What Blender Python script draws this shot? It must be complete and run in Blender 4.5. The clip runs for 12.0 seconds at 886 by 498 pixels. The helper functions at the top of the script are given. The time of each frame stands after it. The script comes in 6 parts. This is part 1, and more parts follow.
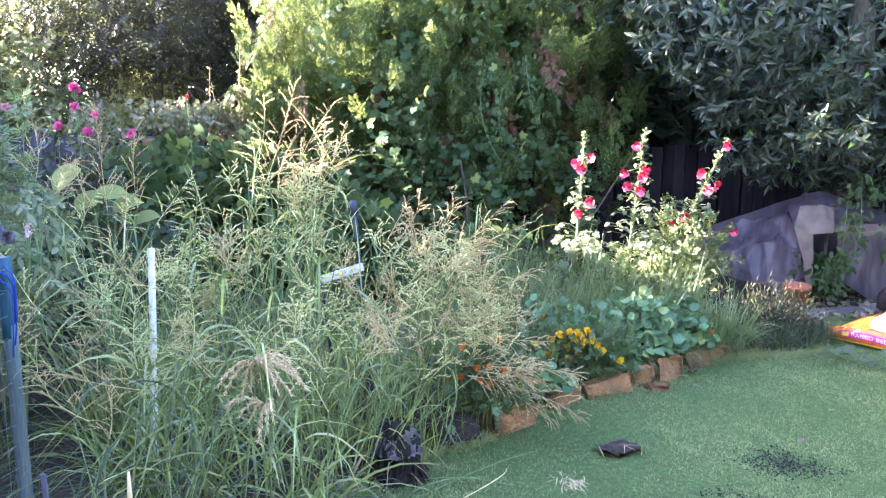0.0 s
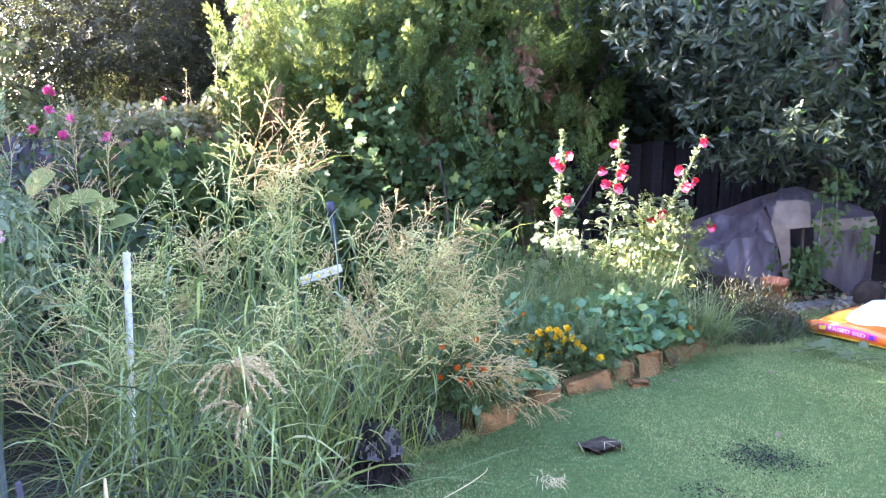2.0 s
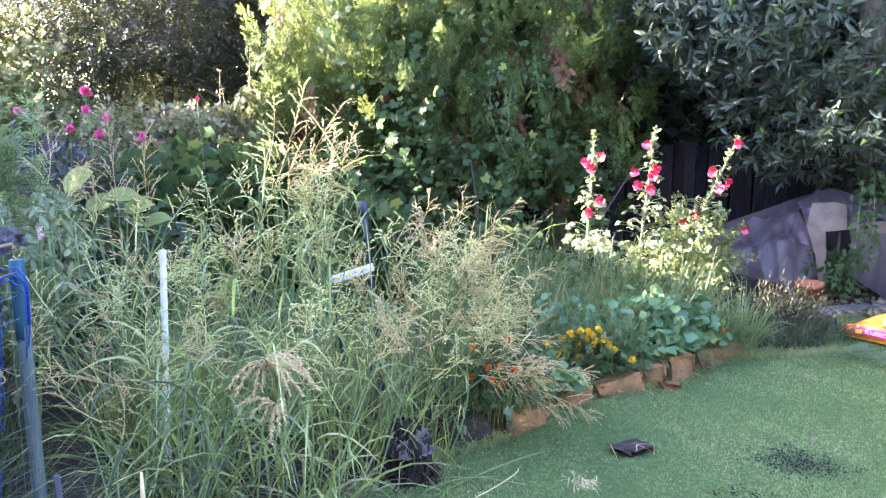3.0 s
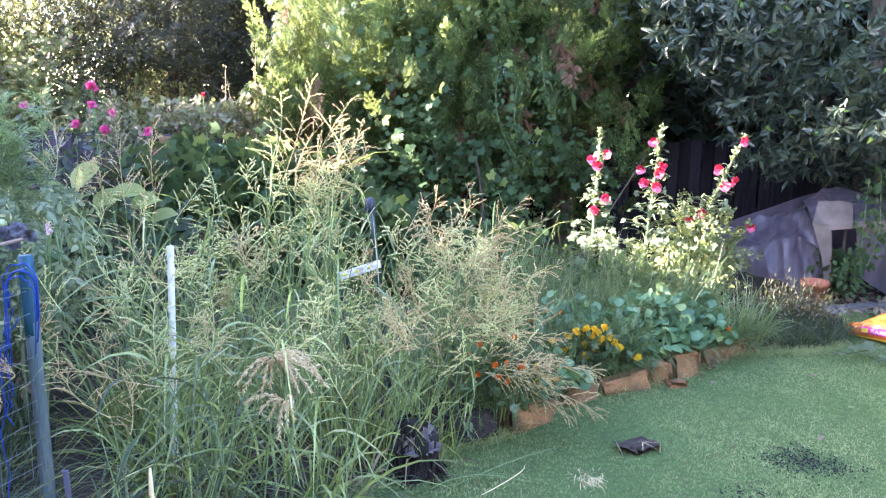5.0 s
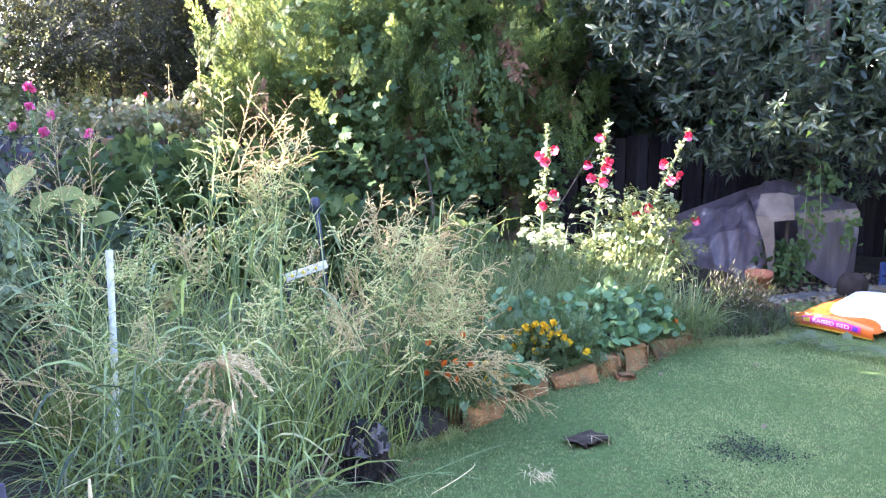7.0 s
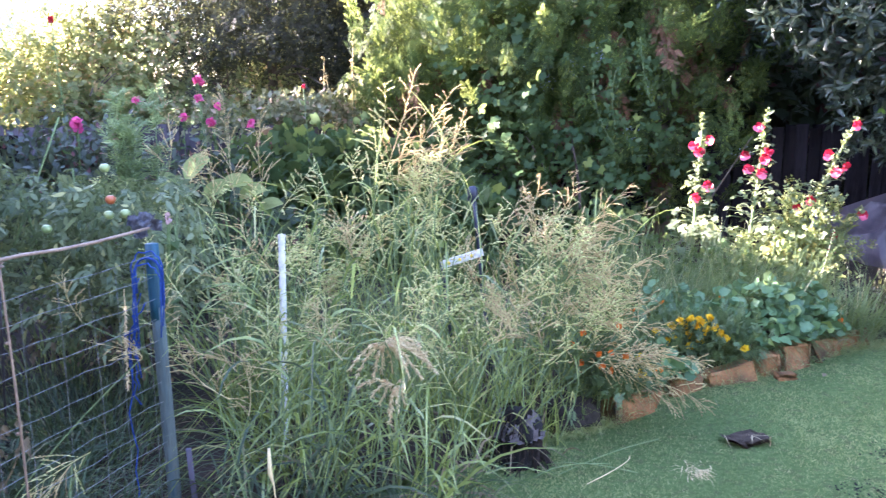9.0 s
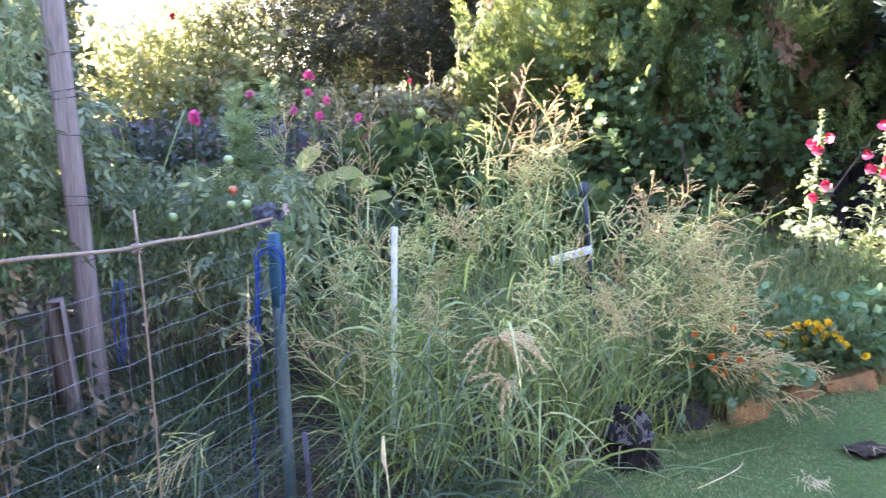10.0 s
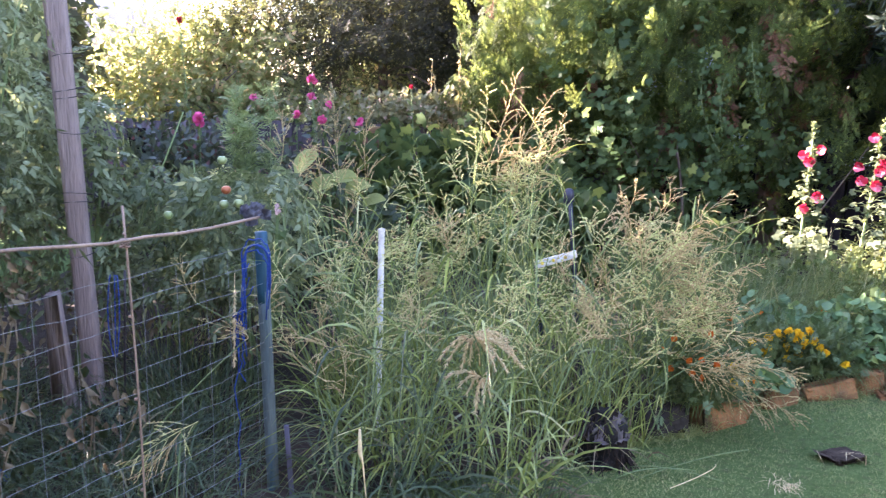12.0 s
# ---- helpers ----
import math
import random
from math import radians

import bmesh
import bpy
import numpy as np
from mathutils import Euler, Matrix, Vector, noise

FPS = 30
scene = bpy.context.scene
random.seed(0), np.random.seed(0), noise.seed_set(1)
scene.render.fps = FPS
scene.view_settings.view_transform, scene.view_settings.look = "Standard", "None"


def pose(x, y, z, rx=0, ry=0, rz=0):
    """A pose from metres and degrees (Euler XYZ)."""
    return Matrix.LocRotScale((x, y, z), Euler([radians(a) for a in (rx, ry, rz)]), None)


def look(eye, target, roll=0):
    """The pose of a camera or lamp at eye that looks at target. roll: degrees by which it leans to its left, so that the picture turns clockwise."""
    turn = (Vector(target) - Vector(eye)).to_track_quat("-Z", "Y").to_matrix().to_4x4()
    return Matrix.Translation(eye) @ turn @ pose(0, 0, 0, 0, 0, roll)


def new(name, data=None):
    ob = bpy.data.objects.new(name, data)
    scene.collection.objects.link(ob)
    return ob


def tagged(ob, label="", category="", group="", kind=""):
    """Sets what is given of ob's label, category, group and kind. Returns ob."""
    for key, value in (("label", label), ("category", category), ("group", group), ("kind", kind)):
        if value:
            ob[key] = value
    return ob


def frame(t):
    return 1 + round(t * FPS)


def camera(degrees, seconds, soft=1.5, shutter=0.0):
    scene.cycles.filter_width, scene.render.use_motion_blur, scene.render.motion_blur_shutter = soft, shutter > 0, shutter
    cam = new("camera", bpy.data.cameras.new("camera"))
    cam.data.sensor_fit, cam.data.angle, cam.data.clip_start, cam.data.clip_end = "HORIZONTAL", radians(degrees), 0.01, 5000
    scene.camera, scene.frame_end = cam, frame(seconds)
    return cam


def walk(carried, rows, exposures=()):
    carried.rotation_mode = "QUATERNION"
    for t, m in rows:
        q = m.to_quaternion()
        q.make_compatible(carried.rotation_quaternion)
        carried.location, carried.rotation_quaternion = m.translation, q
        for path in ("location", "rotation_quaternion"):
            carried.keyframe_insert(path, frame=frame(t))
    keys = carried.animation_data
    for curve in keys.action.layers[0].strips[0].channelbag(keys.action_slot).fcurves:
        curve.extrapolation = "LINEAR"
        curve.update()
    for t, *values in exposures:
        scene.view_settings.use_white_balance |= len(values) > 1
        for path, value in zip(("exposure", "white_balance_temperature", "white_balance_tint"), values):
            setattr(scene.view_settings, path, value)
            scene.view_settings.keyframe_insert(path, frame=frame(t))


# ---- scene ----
cam = camera(55.59, 12.0, soft=1.25, shutter=0.4)
# seconds, x, y, z, rx, ry, rz
PATH = [
    (0.0, 0.0, 0.0, 1.5, 80.0, -0.9, 0.0),
    (0.5, 0.0099, 0.002, 1.5001, 79.981, -0.837, -1.044),
    (1.0, 0.0249, 0.0048, 1.4987, 80.02, -0.554, -2.654),
    (1.5, 0.0236, 0.0014, 1.5031, 79.884, -0.28, -2.431),
    (2.0, 0.0199, 0.0014, 1.5032, 79.957, -0.331, -1.296),
    (2.5, 0.0133, 0.0007, 1.5015, 79.998, -0.371, -0.172),
    (3.0, 0.0019, 0.0003, 1.4963, 80.029, -0.39, 0.648),
    (3.5, -0.0057, -0.0022, 1.497, 79.933, -0.474, 1.18),
    (5.3, -0.0172, 0.0038, 1.5008, 79.755, -0.738, 0.657),
    (5.5, -0.0074, 0.0065, 1.5004, 79.74, -0.578, -0.096),
    (6.0, 0.0015, 0.0089, 1.4997, 79.535, -0.413, -1.351),
    (6.5, 0.0157, 0.0134, 1.5001, 79.573, -0.136, -2.171),
    (6.7, 0.0208, 0.0133, 1.5024, 79.616, -0.04, -2.431),
    (8.3, -0.0164, 0.0008, 1.5043, 79.372, -0.021, 2.19),
    (8.5, -0.0337, -0.0078, 1.5049, 79.289, 0.153, 3.596),
    (9.0, -0.0845, -0.0184, 1.5035, 78.958, 0.437, 6.708),
    (9.5, -0.1254, -0.026, 1.505, 78.733, 0.481, 9.635),
    (10.0, -0.1537, -0.0429, 1.5064, 78.645, 0.343, 13.169),
    (10.5, -0.1505, -0.0541, 1.5089, 78.687, -0.094, 16.192),
    (11.0, -0.1224, -0.069, 1.5146, 79.122, -0.244, 15.34),
    (11.5, -0.0614, -0.0834, 1.5182, 79.406, -0.6, 12.338),
    (12.0, -0.0312, -0.1119, 1.5088, 79.043, -0.583, 14.05),
]
EXPOSURES = [(0.0, 4.65, 5680, 31), (3.5, 4.65, 5810, 31), (6.5, 4.66, 5720, 31), (8.5, 4.67, 5760, 33), (9.5, 4.43, 5860, 35), (10.0, 4.45, 5980, 34), (10.5, 4.61, 6330, 38), (11.0, 4.38, 6730, 41), (11.5, 4.15, 6480, 38), (12.0, 4.23, 6330, 36)]
walk(cam, [(t, pose(x, y, z, rx, ry, rz)) for t, x, y, z, rx, ry, rz in PATH], EXPOSURES)

# ---- daylight: low sun from the left, over the trees and hedge added there ----
SUN_AZ, SUN_EL = radians(-80), radians(17.5)  # from straight ahead, minus: to the left
to_sun = Vector((math.sin(SUN_AZ) * math.cos(SUN_EL), math.cos(SUN_AZ) * math.cos(SUN_EL), math.sin(SUN_EL)))
world = bpy.data.worlds.new("sky")
scene.world = world
world.use_nodes = True
wn = world.node_tree.nodes
sky = wn.new("ShaderNodeTexSky")
sky.sky_type, sky.sun_disc = "NISHITA", False
sky.sun_elevation, sky.sun_rotation = SUN_EL, SUN_AZ
world.node_tree.links.new(sky.outputs[0], wn["Background"].inputs[0])
wn["Background"].inputs[1].default_value = 0.1077
sun = new("sun", bpy.data.lights.new("sun", "SUN"))
sun.data.energy, sun.data.angle, sun.data.color = 5.0, radians(0.5), (1.0, 0.89, 0.72)
sun.matrix_world = look(to_sun * 30, (0, 0, 0))

# ---- mesh helpers ----
rng = np.random.default_rng(7)


def np_mesh(name, V, F):
    V, F = np.asarray(V, dtype=np.float32), np.asarray(F, dtype=np.int32)
    me = bpy.data.meshes.new(name)
    me.vertices.add(len(V))
    me.vertices.foreach_set("co", V.ravel())
    me.loops.add(F.size)
    me.loops.foreach_set("vertex_index", F.ravel())
    me.polygons.add(len(F))
    me.polygons.foreach_set("loop_start", np.arange(0, F.size, 3, dtype=np.int32))
    me.update(calc_edges=True)
    me.validate()
    return me


def join(shapes):
    Vs, Fs, n = [], [], 0
    for V, F in shapes:
        Vs.append(np.asarray(V, float))
        Fs.append(np.asarray(F, int) + n)
        n += len(V)
    return np.concatenate(Vs), np.concatenate(Fs)


def from_bm(bm):
    bmesh.ops.triangulate(bm, faces=bm.faces[:])
    bm.verts.index_update()
    out = np.array([v.co[:] for v in bm.verts]), np.array([[v.index for v in f.verts] for f in bm.faces])
    bm.free()
    return out


def box(size, at=(0, 0, 0), rot=(0, 0, 0), bevel=0.0, warp=0.0):
    bm = bmesh.new()
    bmesh.ops.create_cube(bm, size=1)
    bmesh.ops.scale(bm, vec=size, verts=bm.verts)
    if bevel:
        bmesh.ops.bevel(bm, geom=bm.edges[:], offset=bevel, segments=2, affect="EDGES", profile=0.6)
    if warp:
        for v in bm.verts:
            v.co += Vector(rng.normal(0, warp, 3))
    bm.transform(pose(*at, *rot))
    return from_bm(bm)


def unit(a):
    return a / np.maximum(np.linalg.norm(a, axis=-1, keepdims=True), 1e-9)


def tube(points, radii, n=6, cap=True):
    P = np.asarray(points, float)
    r = np.broadcast_to(np.asarray(radii, float), (len(P),))
    T = unit(np.gradient(P, axis=0))
    up = np.array([0.3, 0.9, 0.1]) if abs(T[0][1]) < 0.8 else np.array([1.0, 0.1, 0.2])
    A = unit(np.cross(T, up))
    B = np.cross(T, A)
    a = np.linspace(0, 2 * np.pi, n, endpoint=False)
    V = P[:, None] + r[:, None, None] * (np.cos(a)[None, :, None] * A[:, None] + np.sin(a)[None, :, None] * B[:, None])
    V = V.reshape(-1, 3)
    F = []
    for i in range(len(P) - 1):
        for j in range(n):
            p, q = i * n + j, i * n + (j + 1) % n
            F += [(p, q, q + n), (p, q + n, p + n)]
    if cap:
        for base, flip in ((0, True), ((len(P) - 1) * n, False)):
            for j in range(1, n - 1):
                F.append((base, base + j + 1, base + j) if flip else (base, base + j, base + j + 1))
    return V, np.array(F)


def bend(a, b, sag=0.0, side=0.0, n=8):
    """Points from a to b, sagging and bowing sideways."""
    a, b = np.asarray(a, float), np.asarray(b, float)
    k = np.linspace(0, 1, n)[:, None]
    P = a + (b - a) * k
    P[:, 2] -= sag * 4 * (k * (1 - k))[:, 0]
    P[:, 0] += side * 4 * (k * (1 - k))[:, 0]
    return P


def rings(profile, n=20, squash=1.0, warp=0.0):
    """A turned shape from (radius, height) pairs, closed at both ends."""
    V, F = [], []
    for r, z in profile:
        for j in range(n):
            a = 2 * math.pi * j / n
            k = 1 + rng.normal(0, warp) if warp else 1
            V.append((r * k * math.cos(a), r * k * squash * math.sin(a), z))
    m = len(profile)
    for i in range(m - 1):
        for j in range(n):
            p, q = i * n + j, i * n + (j + 1) % n
            F += [(p, q, q + n), (p, q + n, p + n)]
    for base, flip in ((0, True), ((m - 1) * n, False)):
        for j in range(1, n - 1):
            F.append((base, base + j + 1, base + j) if flip else (base, base + j, base + j + 1))
    return np.array(V), np.array(F)


def moved(shape, at=(0, 0, 0), rot=(0, 0, 0), scale=1.0):
    V, F = shape
    M = np.array(pose(*at, *rot))
    return (V * scale) @ M[:3, :3].T + M[:3, 3], F


def scatter(leaf, O, D, N, S):
    """Copies of a leaf (along +y, face +z) at O, pointing along D, facing N, of size S."""
    T, F = leaf
    O = np.asarray(O, float)
    D = unit(np.asarray(D, float))
    X = unit(np.cross(D, N))
    Z = np.cross(X, D)
    S = np.broadcast_to(np.asarray(S, float).reshape(-1, 1, 1), (len(O), 1, 1))
    V = O[:, None] + S * (T[None, :, :1] * X[:, None] + T[None, :, 1:2] * D[:, None] + T[None, :, 2:] * Z[:, None])
    F = (F[None] + (np.arange(len(O)) * len(T))[:, None, None]).reshape(-1, 3)
    return V.reshape(-1, 3), F


def oval_leaf(w=0.28, fold=0.06, droop=0.12, tip=0.75):
    V = [(0, 0, 0), (0, 0.5, -fold), (0, 1, -droop), (-w, 0.3, 0), (-w * tip, 0.65, -0.02), (w, 0.3, 0), (w * tip, 0.65, -0.02)]
    return np.array(V, float), np.array([(0, 1, 3), (1, 4, 3), (1, 2, 4), (0, 5, 1), (1, 5, 6), (1, 6, 2)])


def round_leaf(n=9, cup=0.12, lobes=0, depth=0.0):
    a = np.linspace(-np.pi, np.pi, n, endpoint=False) + np.pi / n
    r = 0.5 * (1 + depth * np.cos(lobes * a))
    V = np.vstack([[0, 0.5, 0], np.stack([r * np.sin(a), 0.5 - r * np.cos(a), cup * (0.4 + 0.6 * np.cos(2 * a))], 1)])
    return V, np.array([(0, 1 + i, 1 + (i + 1) % n) for i in range(n)])


def lobed_leaf(lobes=5, deep=0.4):
    """A leaf with pointed lobes, like a vine's; deep: how far out the notches lie."""
    V, F = [(0, 0.25, -0.05)], []
    a = np.linspace(-2.5, 2.5, lobes * 2 + 1)
    for i, t in enumerate(a):
        r = (0.6 - 0.12 * abs(t) / 2.5) if i % 2 else deep * (1 - 0.25 * abs(t) / 2.5)
        V.append((r * math.sin(t), 0.3 + r * math.cos(t), (-0.06 if i % 2 else 0.03) - 0.04 * abs(t)))
    for i in range(len(a) - 1):
        F.append((0, 1 + i + 1, 1 + i))
    return np.array(V), np.array(F)


def spray_leaf(k=9, spread=1.0, w=0.045):
    """A flat fan of scale-leaved twigs."""
    V, F = [], []
    for i in range(k):
        t = (i / (k - 1) - 0.5) * 2
        base = np.array([0, 0.1 + 0.5 * (1 - abs(t)), 0])
        d = np.array([math.sin(t * spread), math.cos(t * spread), -0.12 * abs(t)])
        s = np.array([d[1], -d[0], 0]) * w
        L = 0.35 + 0.3 * (1 - abs(t))
        n = len(V)
        V += [base, base + d * L * 0.55 + s, base + d * L, base + d * L * 0.55 - s]
        F += [(n, n + 1, n + 2), (n, n + 2, n + 3)]
    n = len(V)
    V += [np.array([-0.02, 0, 0]), np.array([0.02, 0, 0]), np.array([0, 0.65, 0.02])]
    F.append((n, n + 1, n + 2))
    return np.array(V), np.array(F)


def pinnate_leaf(pairs=4, w=0.08, plain=False):
    """A compound leaf: a stalk with leaflets in pairs and one at the tip."""
    V, F = [(-0.012, 0, 0), (0.012, 0, 0), (0, 0.75, 0.03)], [(0, 1, 2)]
    for i in range(pairs + 1):
        y = 0.22 + 0.5 * i / pairs
        for s in ((-1, 1) if i < pairs else (0,)):
            d = np.array([s * 0.9, 0.45 if s else 1.0, -0.12 * abs(s)])
            d /= np.linalg.norm(d)
            o, L = np.array([0, y, 0.0]), 0.3 if s else 0.36
            c = np.cross(d, (0, 0, 1.0)) * w
            sink = np.array([0, 0, w * 0.5])
            n = len(V)
            if plain:
                V += [o, o + d * L * 0.45 + c, o + d * L, o + d * L * 0.45 - c]
                F += [(n, n + 1, n + 2), (n, n + 2, n + 3)]
                continue
            V += [o, o + d * L * 0.28 + c - sink, o + d * L * 0.66 + c * 0.8 - sink, o + d * L + np.array([0, 0, -0.05]), o + d * L * 0.66 - c * 0.8 - sink, o + d * L * 0.28 - c - sink]
            F += [(n, n + 1, n + 2), (n, n + 2, n + 3), (n, n + 3, n + 4), (n, n + 4, n + 5)]
    return np.array(V, float), np.array(F)


def rand_dirs(n, up=0.0):
    return unit(rng.normal(size=(n, 3)) + np.array([0, 0, up]))


def plume(n=76, wide=0.2, twigs=6):
    """A conifer's tongue of foliage along +y: flat scale-leaved sprays, broad in the middle, narrowing to a tip."""
    s = rng.random(n) ** 0.85
    w = wide * np.sin(np.pi * np.clip(0.12 + 0.83 * s, 0, 1)) ** 0.9
    u, v = rng.uniform(-1, 1, n), rng.uniform(-0.5, 0.5, n)
    O = np.stack([w * u, s * 0.85, w * v + 0.05 * np.sin(s * 3)], 1)
    D = unit(np.stack([0.75 * u, np.full(n, 1.0), 0.6 * v], 1) + rng.normal(0, 0.22, (n, 3)))
    N = unit(np.stack([0.35 * u, np.full(n, 0.15), np.ones(n)], 1) + rng.normal(0, 0.4, (n, 3)))
    return scatter(spray_leaf(twigs, 0.95, 0.055), O, D, N, rng.uniform(0.11, 0.21, n) * 6 / twigs)


def blades(O, D, L, W, sag, seg=5, twist=0.3):
    """Arched grass blades: O roots, D first directions, L lengths, W widths, sag: how far they bend over."""
    n = len(O)
    O, D = np.asarray(O, float), unit(np.asarray(D, float))
    L, W, sag = (np.broadcast_to(np.asarray(v, float), (n,)) for v in (L, W, sag))
    k = np.linspace(0, 1, seg + 1)
    H = D.copy()
    H[:, 2] = 0
    H = unit(H + rng.normal(0, 0.02, (n, 3)) * [1, 1, 0])
    C = O[:, None] + D[:, None] * (L[:, None] * k)[..., None]
    C += H[:, None] * ((sag * L * 0.45)[:, None] * k**2)[..., None]
    C[..., 2] -= (sag * L * 0.75)[:, None] * k**2.6
    side = unit(np.cross(H, (0, 0, 1.0)) + rng.normal(0, twist, (n, 3)))
    w = W[:, None] * np.clip(np.minimum(1, 0.45 + k * 2.2) * (1 - k**2.2), 0.04, 1)
    V = np.stack([C - side[:, None] * w[..., None] / 2, C + side[:, None] * w[..., None] / 2], 2)
    F = []
    for i in range(seg):
        a = 2 * i
        F += [(a, a + 1, a + 3), (a, a + 3, a + 2)]
    F = (np.array(F)[None] + (np.arange(n) * 2 * (seg + 1))[:, None, None]).reshape(-1, 3)
    return V.reshape(-1, 3), F


GRAIN = (np.array([(0, 0, 0), (0.12, 0.4, 0.05), (-0.12, 0.4, 0.05), (0, 0.45, -0.12), (0, 1.0, 0)], float), np.array([(0, 1, 2), (0, 3, 1), (0, 2, 3), (4, 2, 1), (4, 1, 3), (4, 3, 2)]))


def seed_head(base, tip, spread=0.1, n=18, grain=0.013, droop=0.3, tight=1.0, fat=1.0, gap=0.0105):
    """A feathery panicle from base to tip: a fine axis, thin branches closely set with narrow spikelets."""
    base, tip = np.asarray(base, float), np.asarray(tip, float)
    ax = tip - base
    L = np.linalg.norm(ax)
    d = ax / L
    side = rng.normal(0, 0.05)
    A = bend(base, tip, side=side, n=9)
    shapes = [tube(A, np.linspace(0.002, 0.0007, 9), 3, False)]
    O, D, S = [], [], []
    for i in range(n):
        k = (i + rng.random()) / n
        o = A[int(k * 8)] + (A[min(8, int(k * 8) + 1)] - A[int(k * 8)]) * (k * 8 % 1)
        out = unit(np.cross(d, rng.normal(size=3)) + d * rng.uniform(0.6, 1.3) * tight)
        ln = spread * (1.15 - k) * rng.uniform(0.6, 1.25) + 0.015
        e = o + out * ln
        e[2] -= droop * ln * rng.uniform(0.3, 1)
        mid = (o + e) / 2 + [0, 0, ln * 0.07]
        shapes.append(tube(np.array([o, mid, e]), 0.0006, 3, False))
        m = max(3, int(ln / gap))
        kk = np.linspace(0.22, 1.0, m)[:, None]
        O.append(o * (1 - kk) ** 2 + (2 * mid - (o + e) / 2) * 2 * kk * (1 - kk) + e * kk**2)
        D.append(unit(np.tile(e - o, (m, 1)) / ln + rng.normal(0, 0.22, (m, 3))))
        S.append(rng.uniform(0.8, 1.25, m) * grain)
    O, D, S = np.concatenate(O), np.concatenate(D), np.concatenate(S)
    shapes.append(scatter((GRAIN[0] * [fat, 1, fat], GRAIN[1]), O, D, rand_dirs(len(O)), S))
    return join(shapes)


def finger(base, tip, sag=0.1, grain=0.017):
    """One drooping seed finger: spikelets pressed along a bent axis."""
    A = bend(base, tip, sag=-sag, n=10)
    m = int(math.dist(base, tip) / 0.0022)
    k = np.linspace(1.5, 8.99, m)
    i = k.astype(int)
    T = A[i + 1] - A[i]
    O = A[i] + T * (k - i)[:, None]
    D = unit(unit(T) + rng.normal(0, 0.38, (m, 3)))
    return join([tube(A, 0.0012, 3, False), scatter(GRAIN, O, D, rand_dirs(m), rng.uniform(0.8, 1.2, m) * grain)])


# ---- materials ----
def nodes_of(name):
    m = bpy.data.materials.new(name)
    m.use_nodes = True
    return m, m.node_tree.nodes, m.node_tree.links, m.node_tree.nodes["Principled BSDF"]


def rgb(c):
    return (c[0], c[1], c[2], 1.0)


def mix_color(N, Lk, fac, a, b):
    x = N.new("ShaderNodeMix")
    x.data_type = "RGBA"
    for sock, v in ((x.inputs[0], fac), (x.inputs[6], a), (x.inputs[7], b)):
        if isinstance(v, (int, float)):
            sock.default_value = v
        elif isinstance(v, tuple):
            sock.default_value = rgb(v)
        else:
            Lk.new(v, sock)
    return x.outputs[2]


def noise_tex(N, Lk, scale, detail=3.0, vec=None):
    x = N.new("ShaderNodeTexNoise")
    x.inputs["Scale"].default_value = scale
    x.inputs["Detail"].default_value = detail
    if vec is not None:
        Lk.new(vec, x.inputs["Vector"])
    return x.outputs["Fac"]


def ramp(N, Lk, fac, lo, hi):
    x = N.new("ShaderNodeMapRange")
    x.inputs["From Min"].default_value, x.inputs["From Max"].default_value = lo, hi
    Lk.new(fac, x.inputs["Value"])
    return x.outputs["Result"]


def dull(c, k=0.22):
    """Foliage greens, drawn towards a warm grey."""
    g = 0.3 * c[0] + 0.6 * c[1] + 0.1 * c[2]
    return tuple(v * (1 - k) + g * w * k for v, w in zip(c, (1.25, 0.95, 0.95)))


